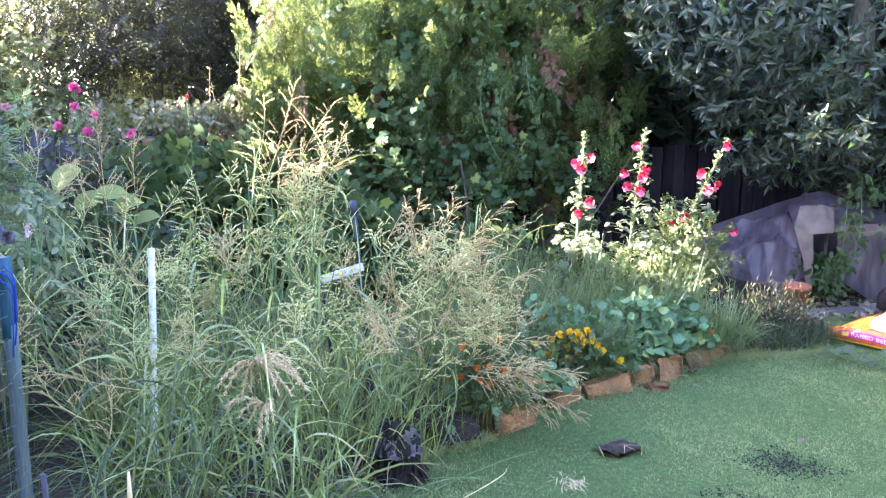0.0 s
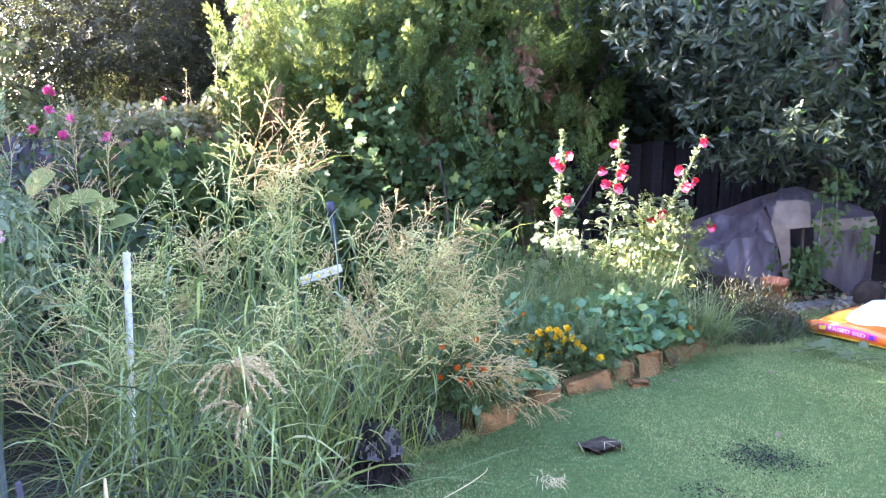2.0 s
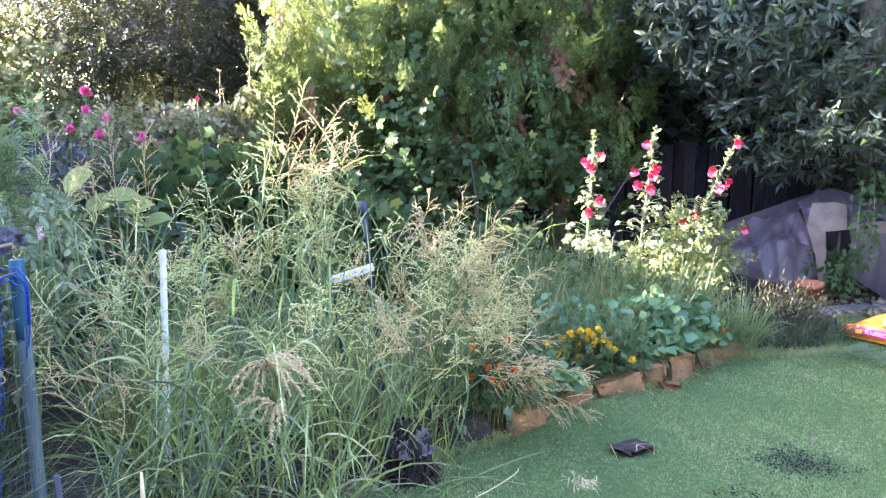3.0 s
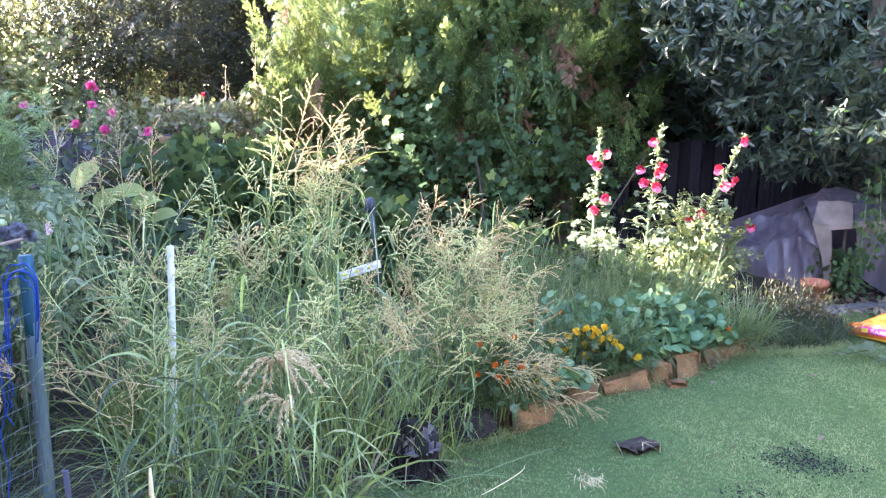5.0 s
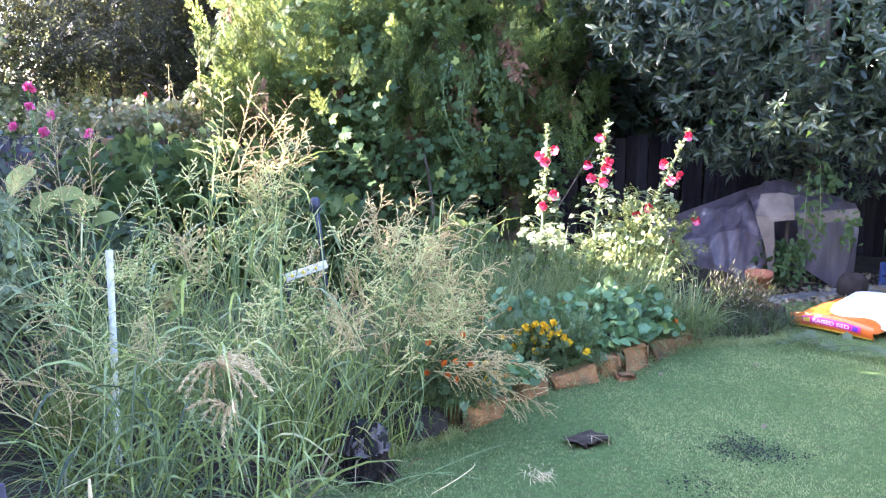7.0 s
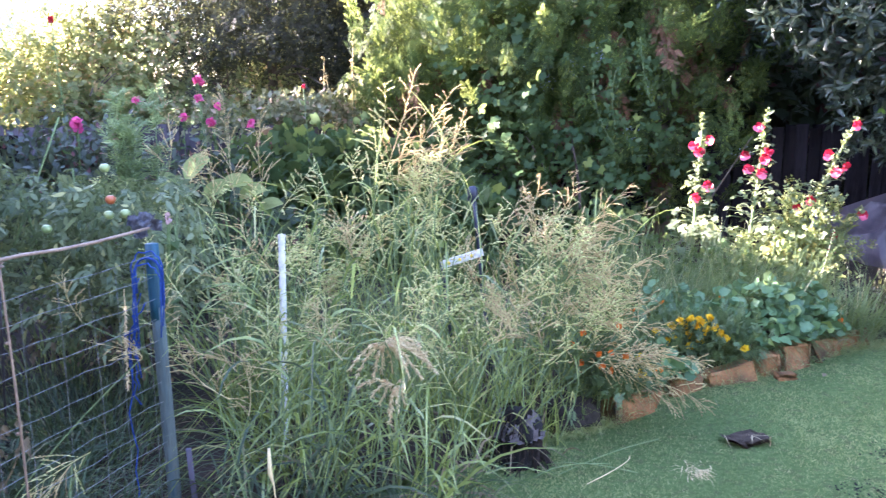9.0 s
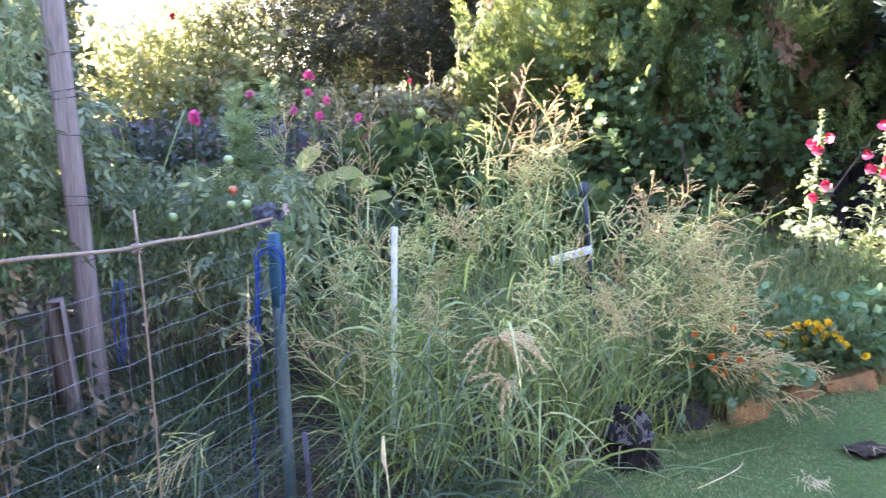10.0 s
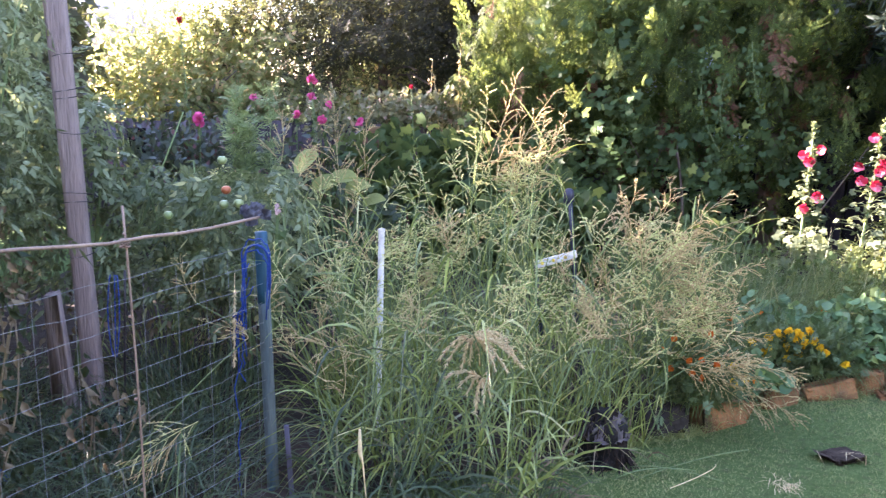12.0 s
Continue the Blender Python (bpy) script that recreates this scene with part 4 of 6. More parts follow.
# ---- tall grass ----
def grass_clump(x, y, count, L, radius, label, heads=(), culms=0, mat=None):
    """Blades from the root, leafy stalks, and seed heads on stalks of their own."""
    t = thing("tall_grass_clump", (x, y, 0.03), label, "grass", "clumps of tall grass")
    a, r = rng.uniform(0, 2 * np.pi, count), radius * np.sqrt(rng.random(count))
    O = np.stack([x + r * np.cos(a), y + r * np.sin(a), np.full(count, 0.03)], 1)
    lean = 0.03 + 0.8 * rng.random(count) ** 1.5
    a2 = a + rng.normal(0, 0.9, count)
    D = np.stack([np.cos(a2) * lean, np.sin(a2) * lean, np.ones(count)], 1)
    ln = L * rng.uniform(0.4, 1.0, count)
    wide = (1.55 if y < 3.1 else 1.1) if culms else 0.7
    arch = 0.6 if y < 3.1 else 0.0
    part("blade_tuft", blades(O, D, ln, wide * rng.uniform(0.004, 0.011, count), arch + rng.uniform(0.0, 0.85, count) ** 1.3, 6, 0.6), mat or M_TALL, t, soft=False, kind="stuff")
    m = max(14, count // (3 if y < 3.1 else 7))
    P, bow = O[:m] + rng.normal(0, 0.04, (m, 3)) * [1, 1, 0], rng.uniform(0.5, 1.5, m)
    k = m // 3 if mat else m
    part("dead_tuft", blades(P[:k], D[:k] * [1.6, 1.6, 0.7], ln[:k] * 0.55, 0.008 * wide, bow[:k], 5, 0.8), M_DEAD, t, "dead brown blades", soft=False, kind="stuff")
    if culms:
        LO, LD = [], []
        for i in range(culms):
            o = np.array([x + rng.normal(0, radius * 0.5), y + rng.normal(0, radius * 0.5), 0.03])
            e = o + np.array([np.clip(rng.normal(0, 0.2), -0.3, 0.3), np.clip(rng.normal(0, 0.18), -0.3, 0.3), 1.0]) * L * rng.uniform(0.6, 1.15)
            P = bend(o, e, sag=-0.02, side=rng.normal(0, 0.05), n=7)
            part("stalk", tube(P, np.linspace(0.0035, 0.002, 7), 4, False), M_TWIG, t)
            for k in range(1, 7):
                a3 = rng.uniform(0, 2 * np.pi)
                LO.append(P[k])
                LD.append((math.cos(a3), math.sin(a3), rng.uniform(0.8, 2.6)))
        m = len(LO)
        part("leafy_tuft", blades(np.array(LO), np.array(LD), rng.uniform(0.22, 0.5, m), wide * rng.uniform(0.004, 0.009, m), arch + rng.uniform(0.1, 1.0, m), 6, 0.6), mat or M_TALL, t, soft=False, kind="stuff")
    for bx, by, bz, tx, ty, tz, isdry in heads:
        stem = None if isdry == 2 else tube(bend((x + rng.normal(0, radius * 0.5), y + rng.normal(0, radius * 0.5), 0.03), (bx, by, bz), sag=-0.03, n=7), np.linspace(0.003, 0.002, 7), 4, False)
        if stem is not None:
            part("stalk", stem, M_TWIG, t)
        ln = math.dist((bx, by, bz), (tx, ty, tz))
        if isdry == 2:
            head = finger((bx, by, bz), (tx, ty, tz), 0.022, 0.019)
        else:
            head = seed_head((bx, by, bz), (tx, ty, tz), 0.045 + 0.22 * ln, 14 + int(20 * ln), 0.0145 if by > 3.1 else 0.0105, 0.25, 1.4 if isdry else 0.8, (1.6 if isdry else 2.2) if by > 3.1 else 1.4, 0.0105 if by > 3.1 else 0.0075)
        part("seed_head", head, (M_SEED, M_DRYSEED, M_STRAW)[int(isdry)], t, "dry straw-brown seed head" if isdry else "", soft=False)
    return t


def auto_heads(x, y, n, z0, z1, spread):
    out = []
    for i in range(n):
        bx, by = x + rng.normal(0, spread), y + rng.normal(0, spread * 0.8)
        bz = rng.uniform(z0, z1)
        out.append((bx, by, bz, bx + rng.normal(0, 0.09), by + rng.normal(0, 0.08), bz + rng.uniform(0.1, 0.26), rng.random() < 0.36))
    return out


GL = "tall green grass clump gone to seed in the bed"
grass_clump(-0.72, 3.75, 140, 1.0, 0.28, GL, [(-0.82, 3.9, 1.1, -0.67, 3.9, 1.58, 1), (-0.69, 3.9, 1.1, -0.48, 3.9, 1.5, 1), (-0.58, 3.9, 1.1, -0.45, 3.9, 1.38, 1), (-0.9, 3.9, 1.08, -0.82, 3.9, 1.52, 0), (-0.75, 3.85, 1.05, -0.6, 3.85, 1.4, 1), (-0.62, 3.85, 0.98, -0.4, 3.85, 1.28, 1)] + auto_heads(-0.66, 3.8, 34, 0.6, 1.2, 0.17), culms=30)
grass_clump(-0.08, 3.85, 110, 0.75, 0.26, "grass clump with reddish-brown seed heads", [(0.0, 3.7, 0.74, 0.31, 3.7, 1.08, 1), (0.05, 3.7, 0.7, 0.42, 3.7, 0.98, 1), (-0.12, 3.7, 0.83, 0.03, 3.7, 1.13, 1), (-0.22, 3.7, 0.86, -0.1, 3.7, 1.1, 1), (0.1, 3.7, 0.6, 0.47, 3.7, 0.78, 1), (0.02, 3.7, 0.62, 0.34, 3.7, 0.85, 1), (-0.05, 3.72, 0.7, 0.2, 3.7, 0.96, 1), (0.05, 3.62, 0.5, 0.4, 3.6, 0.6, 1), (0.0, 3.62, 0.45, 0.32, 3.6, 0.5, 1)] + auto_heads(-0.05, 3.75, 26, 0.4, 0.8, 0.2), culms=22)
grass_clump(-1.65, 4.2, 30, 0.6, 0.35, GL, [(-1.76, 4.4, 0.9, -1.8, 4.4, 1.5, 1), (-1.6, 4.4, 0.92, -1.58, 4.4, 1.4, 1), (-1.32, 4.4, 0.77, -1.29, 4.4, 1.07, 0), (-2.13, 4.4, 1.05, -2.17, 4.4, 1.48, 1), (-1.72, 4.38, 0.75, -1.7, 4.36, 1.12, 1), (-1.88, 4.38, 0.85, -1.95, 4.36, 1.2, 1)] + auto_heads(-1.75, 4.2, 8, 0.7, 1.0, 0.25), culms=5)
# two drooping tufts of long straw-coloured seed fingers on one bent stalk
TUFT = [(-0.572, 0.705, x, z) for x, z in ((-0.675, 0.63), (-0.66, 0.6), (-0.61, 0.59), (-0.585, 0.6), (-0.55, 0.6), (-0.52, 0.6), (-0.49, 0.61), (-0.455, 0.60), (-0.41, 0.615), (-0.43, 0.64), (-0.445, 0.66), (-0.47, 0.685), (-0.5, 0.64), (-0.53, 0.69))]
TUFT += [(-0.54, 0.56, x, z) for x, z in ((-0.66, 0.555), (-0.62, 0.52), (-0.595, 0.49), (-0.57, 0.455), (-0.555, 0.45), (-0.53, 0.49), (-0.51, 0.5), (-0.515, 0.54))]
grass_clump(-0.58, 2.8, 62, 0.72, 0.26, GL, [(a, 2.5, b, c, 2.46 + 0.015 * (i % 6), d, 2) for i, (a, b, c, d) in enumerate(TUFT)] + auto_heads(-0.6, 2.85, 8, 0.45, 0.75, 0.22), culms=16)
solid("bent_stalk", tube(np.concatenate([bend((-0.8, 2.75, 0.05), (-0.68, 2.52, 0.66), side=-0.04, n=8), [(-0.655, 2.5, 0.695), (-0.6, 2.5, 0.715), (-0.572, 2.5, 0.705), (-0.55, 2.5, 0.66), (-0.54, 2.5, 0.56)]]), 0.0028, 5), M_TWIG, "bent green grass stalk carrying drooping seed fingers", "grass stalk")
grass_clump(-1.3, 3.35, 110, 0.85, 0.2, GL, auto_heads(-1.35, 3.1, 13, 0.45, 0.75, 0.2), culms=18)
grass_clump(-0.36, 3.3, 140, 0.62, 0.22, GL, auto_heads(-0.22, 3.4, 20, 0.3, 0.62, 0.2), culms=20)
grass_clump(-1.15, 3.6, 130, 0.85, 0.25, GL, auto_heads(-1.05, 3.45, 15, 0.45, 0.75, 0.22), culms=16)
grass_clump(-1.0, 2.95, 110, 0.72, 0.2, GL, auto_heads(-0.95, 2.95, 8, 0.4, 0.62, 0.15), culms=10)
# front clumps use the darker weed colour in place of shade
grass_clump(-0.95, 2.55, 110, 0.55, 0.24, "grass clump at the bed's edge, shade put into its dark colour", auto_heads(-0.85, 2.5, 3, 0.4, 0.6, 0.15), culms=5, mat=M_WEED)
grass_clump(-0.42, 2.6, 150, 0.4, 0.2, "low grass at the bed's edge, shade put into its dark colour", mat=M_WEED)
grass_clump(-0.7, 2.4, 140, 0.4, 0.25, "low grass at the bed's edge, shade put into its dark colour", mat=M_WEED)
grass_clump(0.3, 3.9, 30, 0.36, 0.13, "low grass clump among the orange marigolds", [(0.3, 3.6, 0.25, 0.62, 3.45, 0.15, 1), (0.25, 3.55, 0.28, 0.5, 3.4, 0.16, 1), (0.1, 3.52, 0.36, 0.42, 3.5, 0.4, 1), (0.15, 3.55, 0.48, 0.5, 3.55, 0.47, 1), (-0.02, 3.5, 0.38, 0.25, 3.48, 0.45, 1)] + auto_heads(0.22, 3.75, 10, 0.35, 0.5, 0.12) + [(0.12 + 0.05 * i, 3.4, 0.36 + 0.02 * (i % 3), 0.3 + 0.05 * i, 3.38, 0.33 + 0.035 * (i % 4), 1) for i in range(6)])
grass_clump(0.35, 4.8, 520, 0.7, 0.35, "fine green grass clump in the bed", auto_heads(0.3, 4.6, 4, 0.4, 0.5, 0.25), mat=M_LILY)
grass_clump(0.8, 5.25, 900, 0.8, 0.42, "fine green grass clump in the bed", mat=M_LILY)
grass_clump(1.3, 5.35, 700, 0.7, 0.36, "fine green grass clump in the bed", mat=M_LILY)
grass_clump(0.25, 5.2, 600, 0.85, 0.4, "fine green grass clump in the bed", mat=M_LILY)
grass_clump(1.72, 5.0, 330, 0.46, 0.16, "strappy green day lily clump at the bed's edge", culms=1, mat=M_LILY)
grass_clump(1.52, 4.9, 330, 0.44, 0.15, "strappy green day lily clump at the bed's edge", culms=1, mat=M_LILY)
grass_clump(-0.12, 3.3, 70, 0.45, 0.12, "short green grass clump around the root ball", culms=6)
grass_clump(0.05, 3.6, 40, 0.34, 0.1, "short green grass clump at the bed's edge", culms=4)
grass_clump(-1.9, 3.1, 380, 0.5, 0.3, "fine weedy grass behind the wire fence", mat=M_WEED)
grass_clump(-2.0, 2.5, 380, 0.45, 0.35, "fine weedy grass behind the wire fence", mat=M_WEED)
grass_clump(-1.6, 2.2, 330, 0.45, 0.3, "fine weedy grass behind the wire fence", [(-1.42, 2.2, 0.43, -1.62, 2.1, 0.3, 0), (-1.47, 2.18, 0.4, -1.6, 2.12, 0.25, 1), (-1.4, 2.5, 0.616, -1.57, 2.5, 0.676, 1)], mat=M_WEED)
for x, y in ((2.22, 5.1), (2.38, 5.22), (2.05, 5.05)):
    grass_clump(x, y, 240, 0.24, 0.15, "low dark weeds at the bed's edge", mat=M_WEED)
n = 900
P = np.stack([rng.uniform(2.35, 4.2, n), rng.uniform(5.7, 6.7, n), rng.uniform(0.03, 0.06, n)], 1)
solid("leaf_litter", scatter(OVAL, P, rand_dirs(n) * [1, 1, 0.25], unit(rng.normal(0, 0.5, (n, 3)) + [0, 0, 1]), rng.uniform(0.025, 0.07, n)), M_DEAD, "fallen brown leaves over the mulch and kerb", "leaf litter", kind="stuff", soft=False)

for x, y in ((-2.3, 2.0), (-2.6, 2.6), (-2.2, 3.4), (-3.0, 3.0), (-1.95, 1.7), (-2.6, 1.7), (-3.2, 2.2), (-1.75, 2.7), (-2.1, 2.6)):
    grass_clump(x, y, 420, 0.4, 0.36, "fine weedy grass behind the wire fence", mat=M_WEED)
grass_clump(-2.6, 3.9, 170, 0.5, 0.4, "weedy grass under the tomato plants")
grass_clump(-1.5, 5.0, 170, 0.6, 0.4, "fine green grass clump in the bed")
grass_clump(-0.3, 4.6, 200, 0.7, 0.4, "fine green grass clump in the bed", auto_heads(-0.3, 4.5, 5, 0.5, 0.7, 0.3))


# ---- hollyhocks ----
def hollyhock(base, top, flowers, label, low):
    t = thing("hollyhock", base, label, "hollyhock", "hollyhocks")
    base, top = np.array(base, float), np.array(top, float)
    axis = bend(base, top, n=10)
    part("stem", tube(axis, np.linspace(0.013, 0.006, 10), 6), M_TWIG, t)
    for i in range(120):
        k = rng.uniform(0.1, 0.62) if i < 98 else rng.uniform(0.6, 0.85)
        o = base + (top - base) * k
        a = rng.uniform(0, 2 * np.pi)
        size = (0.075 if k < 0.35 else 0.05 if k < 0.6 else 0.03) * rng.uniform(0.7, 1.2)
        out = np.array([math.cos(a), math.sin(a), 0.35])
        reach = low * (1 - k) * rng.uniform(0.4, 1.0)
        e = o + out * reach
        stalk = tube(np.array([o, (o + e) / 2 + [0, 0, 0.015], e]), 0.0025, 4, False)
        lf = scatter(lobed_leaf(5, 0.47), [e], [out * [1, 1, -1.6] + rng.normal(0, 0.3, 3)], [np.array([-0.4, -0.4, 0.8]) + rng.normal(0, 0.55, 3)], size)
        part("leaf", join([stalk, lf]), M_HOLLY, t, soft=False)
    n = 90
    k = rng.uniform(0.45, 1.0, n)[:, None]
    O = base + (top - base) * k
    D = unit(rng.normal(size=(n, 3)) * [1, 1, 0.2] + [0, 0, 0.5])
    part("bud_spike", join([scatter(oval_leaf(0.4, 0.2), O, D, rand_dirs(n), rng.uniform(0.025, 0.05, n)), scatter(oval_leaf(0.45, -0.25), O, D, rand_dirs(n), rng.uniform(0.02, 0.035, n))]), M_HOLLY, t, soft=False, kind="stuff")
    for f in flowers:
        f = np.array(f, float)
        face = unit(np.array([rng.normal(-0.2, 0.5), -1.0, rng.normal(0.15, 0.3)]))
        m = 5
        side = unit(np.cross(face, (0, 0, 1.0)))
        upv = np.cross(side, face)
        a = np.arange(m) * 2 * np.pi / m + rng.uniform(0, 1)
        D = np.cos(a)[:, None] * side + np.sin(a)[:, None] * upv + face * rng.uniform(0.15, 0.5)
        part("flower", scatter(round_leaf(14, 0.26, 7, 0.09), np.tile(f - face * 0.02, (m, 1)), D, np.tile(face, (m, 1)) - 0.4 * D + rng.normal(0, 0.25, (m, 3)), rng.uniform(0.035, 0.05, m)), M_RED, t, "bright red open flower", soft=False)
        j = np.argmin(np.linalg.norm(axis - f, axis=1))
        part("flower_stalk", tube(np.array([axis[j], f - face * 0.02]), 0.003, 4, False), M_TWIG, t)
    return t


HL = "red hollyhock in bloom on a tall pale stem"
hollyhock((0.96, 5.95, 0.08), (1.0, 5.95, 1.3), [(0.94, 5.9, 1.08), (1.04, 5.9, 1.12), (0.98, 5.9, 1.04), (1.04, 5.9, 0.81), (0.97, 5.9, 0.73)], HL, 0.22)
hollyhock((1.32, 5.95, 0.08), (1.43, 5.95, 1.34), [(1.28, 5.9, 1.02), (1.41, 5.9, 0.99), (1.30, 5.88, 0.93), (1.36, 5.9, 1.21), (1.44, 5.92, 1.04), (1.40, 5.9, 0.9)], HL, 0.32)
hollyhock((1.5, 5.95, 0.08), (2.01, 5.95, 1.27), [(1.99, 5.9, 1.22), (1.94, 5.9, 0.94), (1.88, 5.9, 0.91), (1.84, 5.95, 1.02), (1.73, 5.9, 0.71), (1.64, 5.9, 0.66)], "red hollyhock in bloom on a leaning stem", 0.36)
hollyhock((1.62, 5.9, 0.08), (2.06, 5.9, 0.66), [(2.07, 5.88, 0.62), (1.89, 5.86, 0.47), (1.88, 5.85, 0.39)], "short red hollyhock leaning outward", 0.2)


# ---- nasturtiums and marigolds ----
SPADE = round_leaf(15, 0.15, 5, 0.09)


def nasturtium(x, y, r, h, count):
    t = thing("nasturtium", (x, y, 0.1), "nasturtium plant with round blue-green leaves", "nasturtium", "nasturtiums")
    a, q = rng.uniform(0, 2 * np.pi, count), np.sqrt(rng.random(count))
    O = np.stack([x + r * q * np.cos(a), y + r * 0.75 * q * np.sin(a), 0.1 + h * (1 - q**2 * 0.8) * rng.uniform(0.5, 1, count)], 1)
    for i in range(6):
        part("stem", tube(bend((x, y, 0.1), O[i], n=5), 0.003, 4, False), M_TWIG, t)
    k = min(count, 40)
    nrm = unit(rng.normal(0, 0.65, (count, 3)) + [0, -0.5, 0.8])
    D = unit(np.stack([np.cos(a), np.sin(a), np.full(count, -0.3)], 1) + rng.normal(0, 0.5, (count, 3)))
    s = rng.uniform(0.034, 0.07, count)
    for i in range(k):
        part("leaf", scatter(SPADE, O[i:i + 1], D[i:i + 1], nrm[i:i + 1], s[i]), M_NAST, t, soft=False)
    for i in range(k, min(count, k + 3)):
        part("flower", scatter(round_leaf(7, 0.15), np.tile(O[i] + [0, -0.03, 0.02], (5, 1)), rand_dirs(5, 0.6), rand_dirs(5), 0.022), M_ORANGE, t, "small orange-red flower", soft=False)
    part("foliage", scatter(SPADE, O[k:], D[k:], nrm[k:], s[k:]), M_NAST, t, soft=False)
    return t


nasturtium(0.62, 4.66, 0.26, 0.32, 260)
nasturtium(1.08, 4.62, 0.3, 0.38, 400)
nasturtium(1.38, 4.8, 0.24, 0.32, 290)
nasturtium(0.47, 3.98, 0.16, 0.2, 110)
nasturtium(0.9, 4.6, 0.2, 0.22, 100)


def marigold(x, y, flowers, petal, label, r=0.16, h=0.22):
    t = thing("marigold", (x, y, 0.1), label, "marigold", "marigolds")
    n = 440
    P = np.array([x, y - 0.05, 0.1]) + rng.normal(0, 1, (n, 3)) * [r * 0.6, r * 0.5, 0.0] + np.array([0, 0, 1]) * rng.uniform(0.02, h, n)[:, None]
    part("foliage", scatter(pinnate_leaf(4, 0.06), P, unit(rng.normal(0, 0.6, (n, 3)) + [0, 0, 0.7]), rand_dirs(n), rng.uniform(0.05, 0.09, n)), M_MARI, t, soft=False)
    for f in flowers:
        f = np.array(f, float)
        m = 34
        U = unit(rng.normal(size=(m, 3)) + [0, -0.35, 0.75])
        ruff = scatter(oval_leaf(0.42, 0.1, -0.1, 1.0), np.tile(f, (m, 1)), U, rand_dirs(m), rng.uniform(0.016, 0.027, m) * (0.72 if petal is M_ORANGE else 1.0))
        part("flower", ruff, petal, t, soft=False)
        part("stem", tube(bend((x + (f[0] - x) * 0.5, y + (f[1] - y) * 0.5, 0.09), f, n=4), 0.002, 4, False), M_TWIG, t)
    return t


YEL = [(0.5, 0.27), (0.58, 0.25), (0.61, 0.34), (0.66, 0.35), (0.72, 0.33), (0.78, 0.31), (0.67, 0.2), (0.73, 0.27), (0.81, 0.28), (0.84, 0.25), (0.93, 0.2), (0.72, 0.22), (0.575, 0.30), (0.70, 0.345), (0.64, 0.3), (0.69, 0.31), (0.76, 0.345), (0.55, 0.22), (0.66, 0.26), (0.74, 0.3)]
marigold(0.6, 4.3, [(x, 4.15 + rng.normal(0, 0.03), z) for x, z in YEL if x < 0.7], M_YELLOW, "bushy marigold with bright yellow pompon flowers")
marigold(0.82, 4.32, [(x, 4.15 + rng.normal(0, 0.03), z) for x, z in YEL if x >= 0.7], M_YELLOW, "bushy marigold with bright yellow pompon flowers")
ORA = [(0.094, 0.32), (0.18, 0.318), (0.222, 0.298), (0.165, 0.378), (0.28, 0.368), (0.247, 0.5), (0.1, 0.45), (0.056, 0.39), (0.214, 0.392)]
marigold(0.18, 3.64, [(x, 3.46 + rng.normal(0, 0.03), z) for x, z in ORA], M_ORANGE, "marigold with small orange flowers among grass", 0.2, 0.3)
marigold(0.36, 3.98, [(0.31, 3.7, 0.29), (0.37, 3.7, 0.285), (0.38, 3.7, 0.21), (0.43, 3.8, 0.2)], M_YELLOW, "small marigold with few yellow flowers", 0.1, 0.15)


# ---- flowers along the back fence ----
def pink_flower(at, size, material, base, label):
    t = thing("rose", base, label, "flower", "pink flowers along the fence")
    part("stem", tube(bend(base, at, sag=-0.02, n=7), 0.004, 5, False), M_TWIG, t)
    m = 22
    part("flower", scatter(round_leaf(7, 0.2), np.tile(np.array(at, float), (m, 1)), unit(rng.normal(size=(m, 3)) + [0, -0.4, 0.5]), rand_dirs(m), rng.uniform(0.5, 0.9, m) * size), material, t, soft=False)
    n = 14
    k = rng.uniform(0.4, 0.95, n)[:, None]
    O = np.array(base) + (np.array(at) - np.array(base)) * k
    part("leaves", scatter(OVAL, O, rand_dirs(n, 0.2), rand_dirs(n, 0.8), rng.uniform(0.04, 0.07, n)), M_VINE, t, soft=False)


for x, y, z, s in ((-2.85, 6.6, 1.55, 0.07), (-2.85, 6.6, 1.41, 0.05), (-2.99, 6.6, 1.26, 0.055), (-2.75, 6.6, 1.22, 0.06), (-2.7, 6.6, 1.35, 0.045), (-2.43, 6.6, 1.21, 0.055), (-3.38, 6.6, 1.4, 0.05), (-3.68, 6.2, 1.22, 0.085), (-3.37, 6.2, 1.12, 0.05)):
    pink_flower((x, y, z), s, M_PINK, (x + rng.normal(0, 0.1), y + 0.05, 0.1), "bright pink rose on a thin leafy stem")
for x, y, z, s in ((-3.88, 6.3, 2.02, 0.045), (-1.98, 6.6, 1.5, 0.026)):
    pink_flower((x, y, z), s, M_RED, (x + 0.05, y + 0.1, 0.1), "small red rose on a tall thin stem")

for x, y, z in ((-1.585, 3.2, 0.965), (-1.6, 3.22, 0.985)):
    pink_flower((x, y, z), 0.022, M_PALEPINK, (x - 0.1, y + 0.05, 0.05), "pale pink small rose on a thin stem")

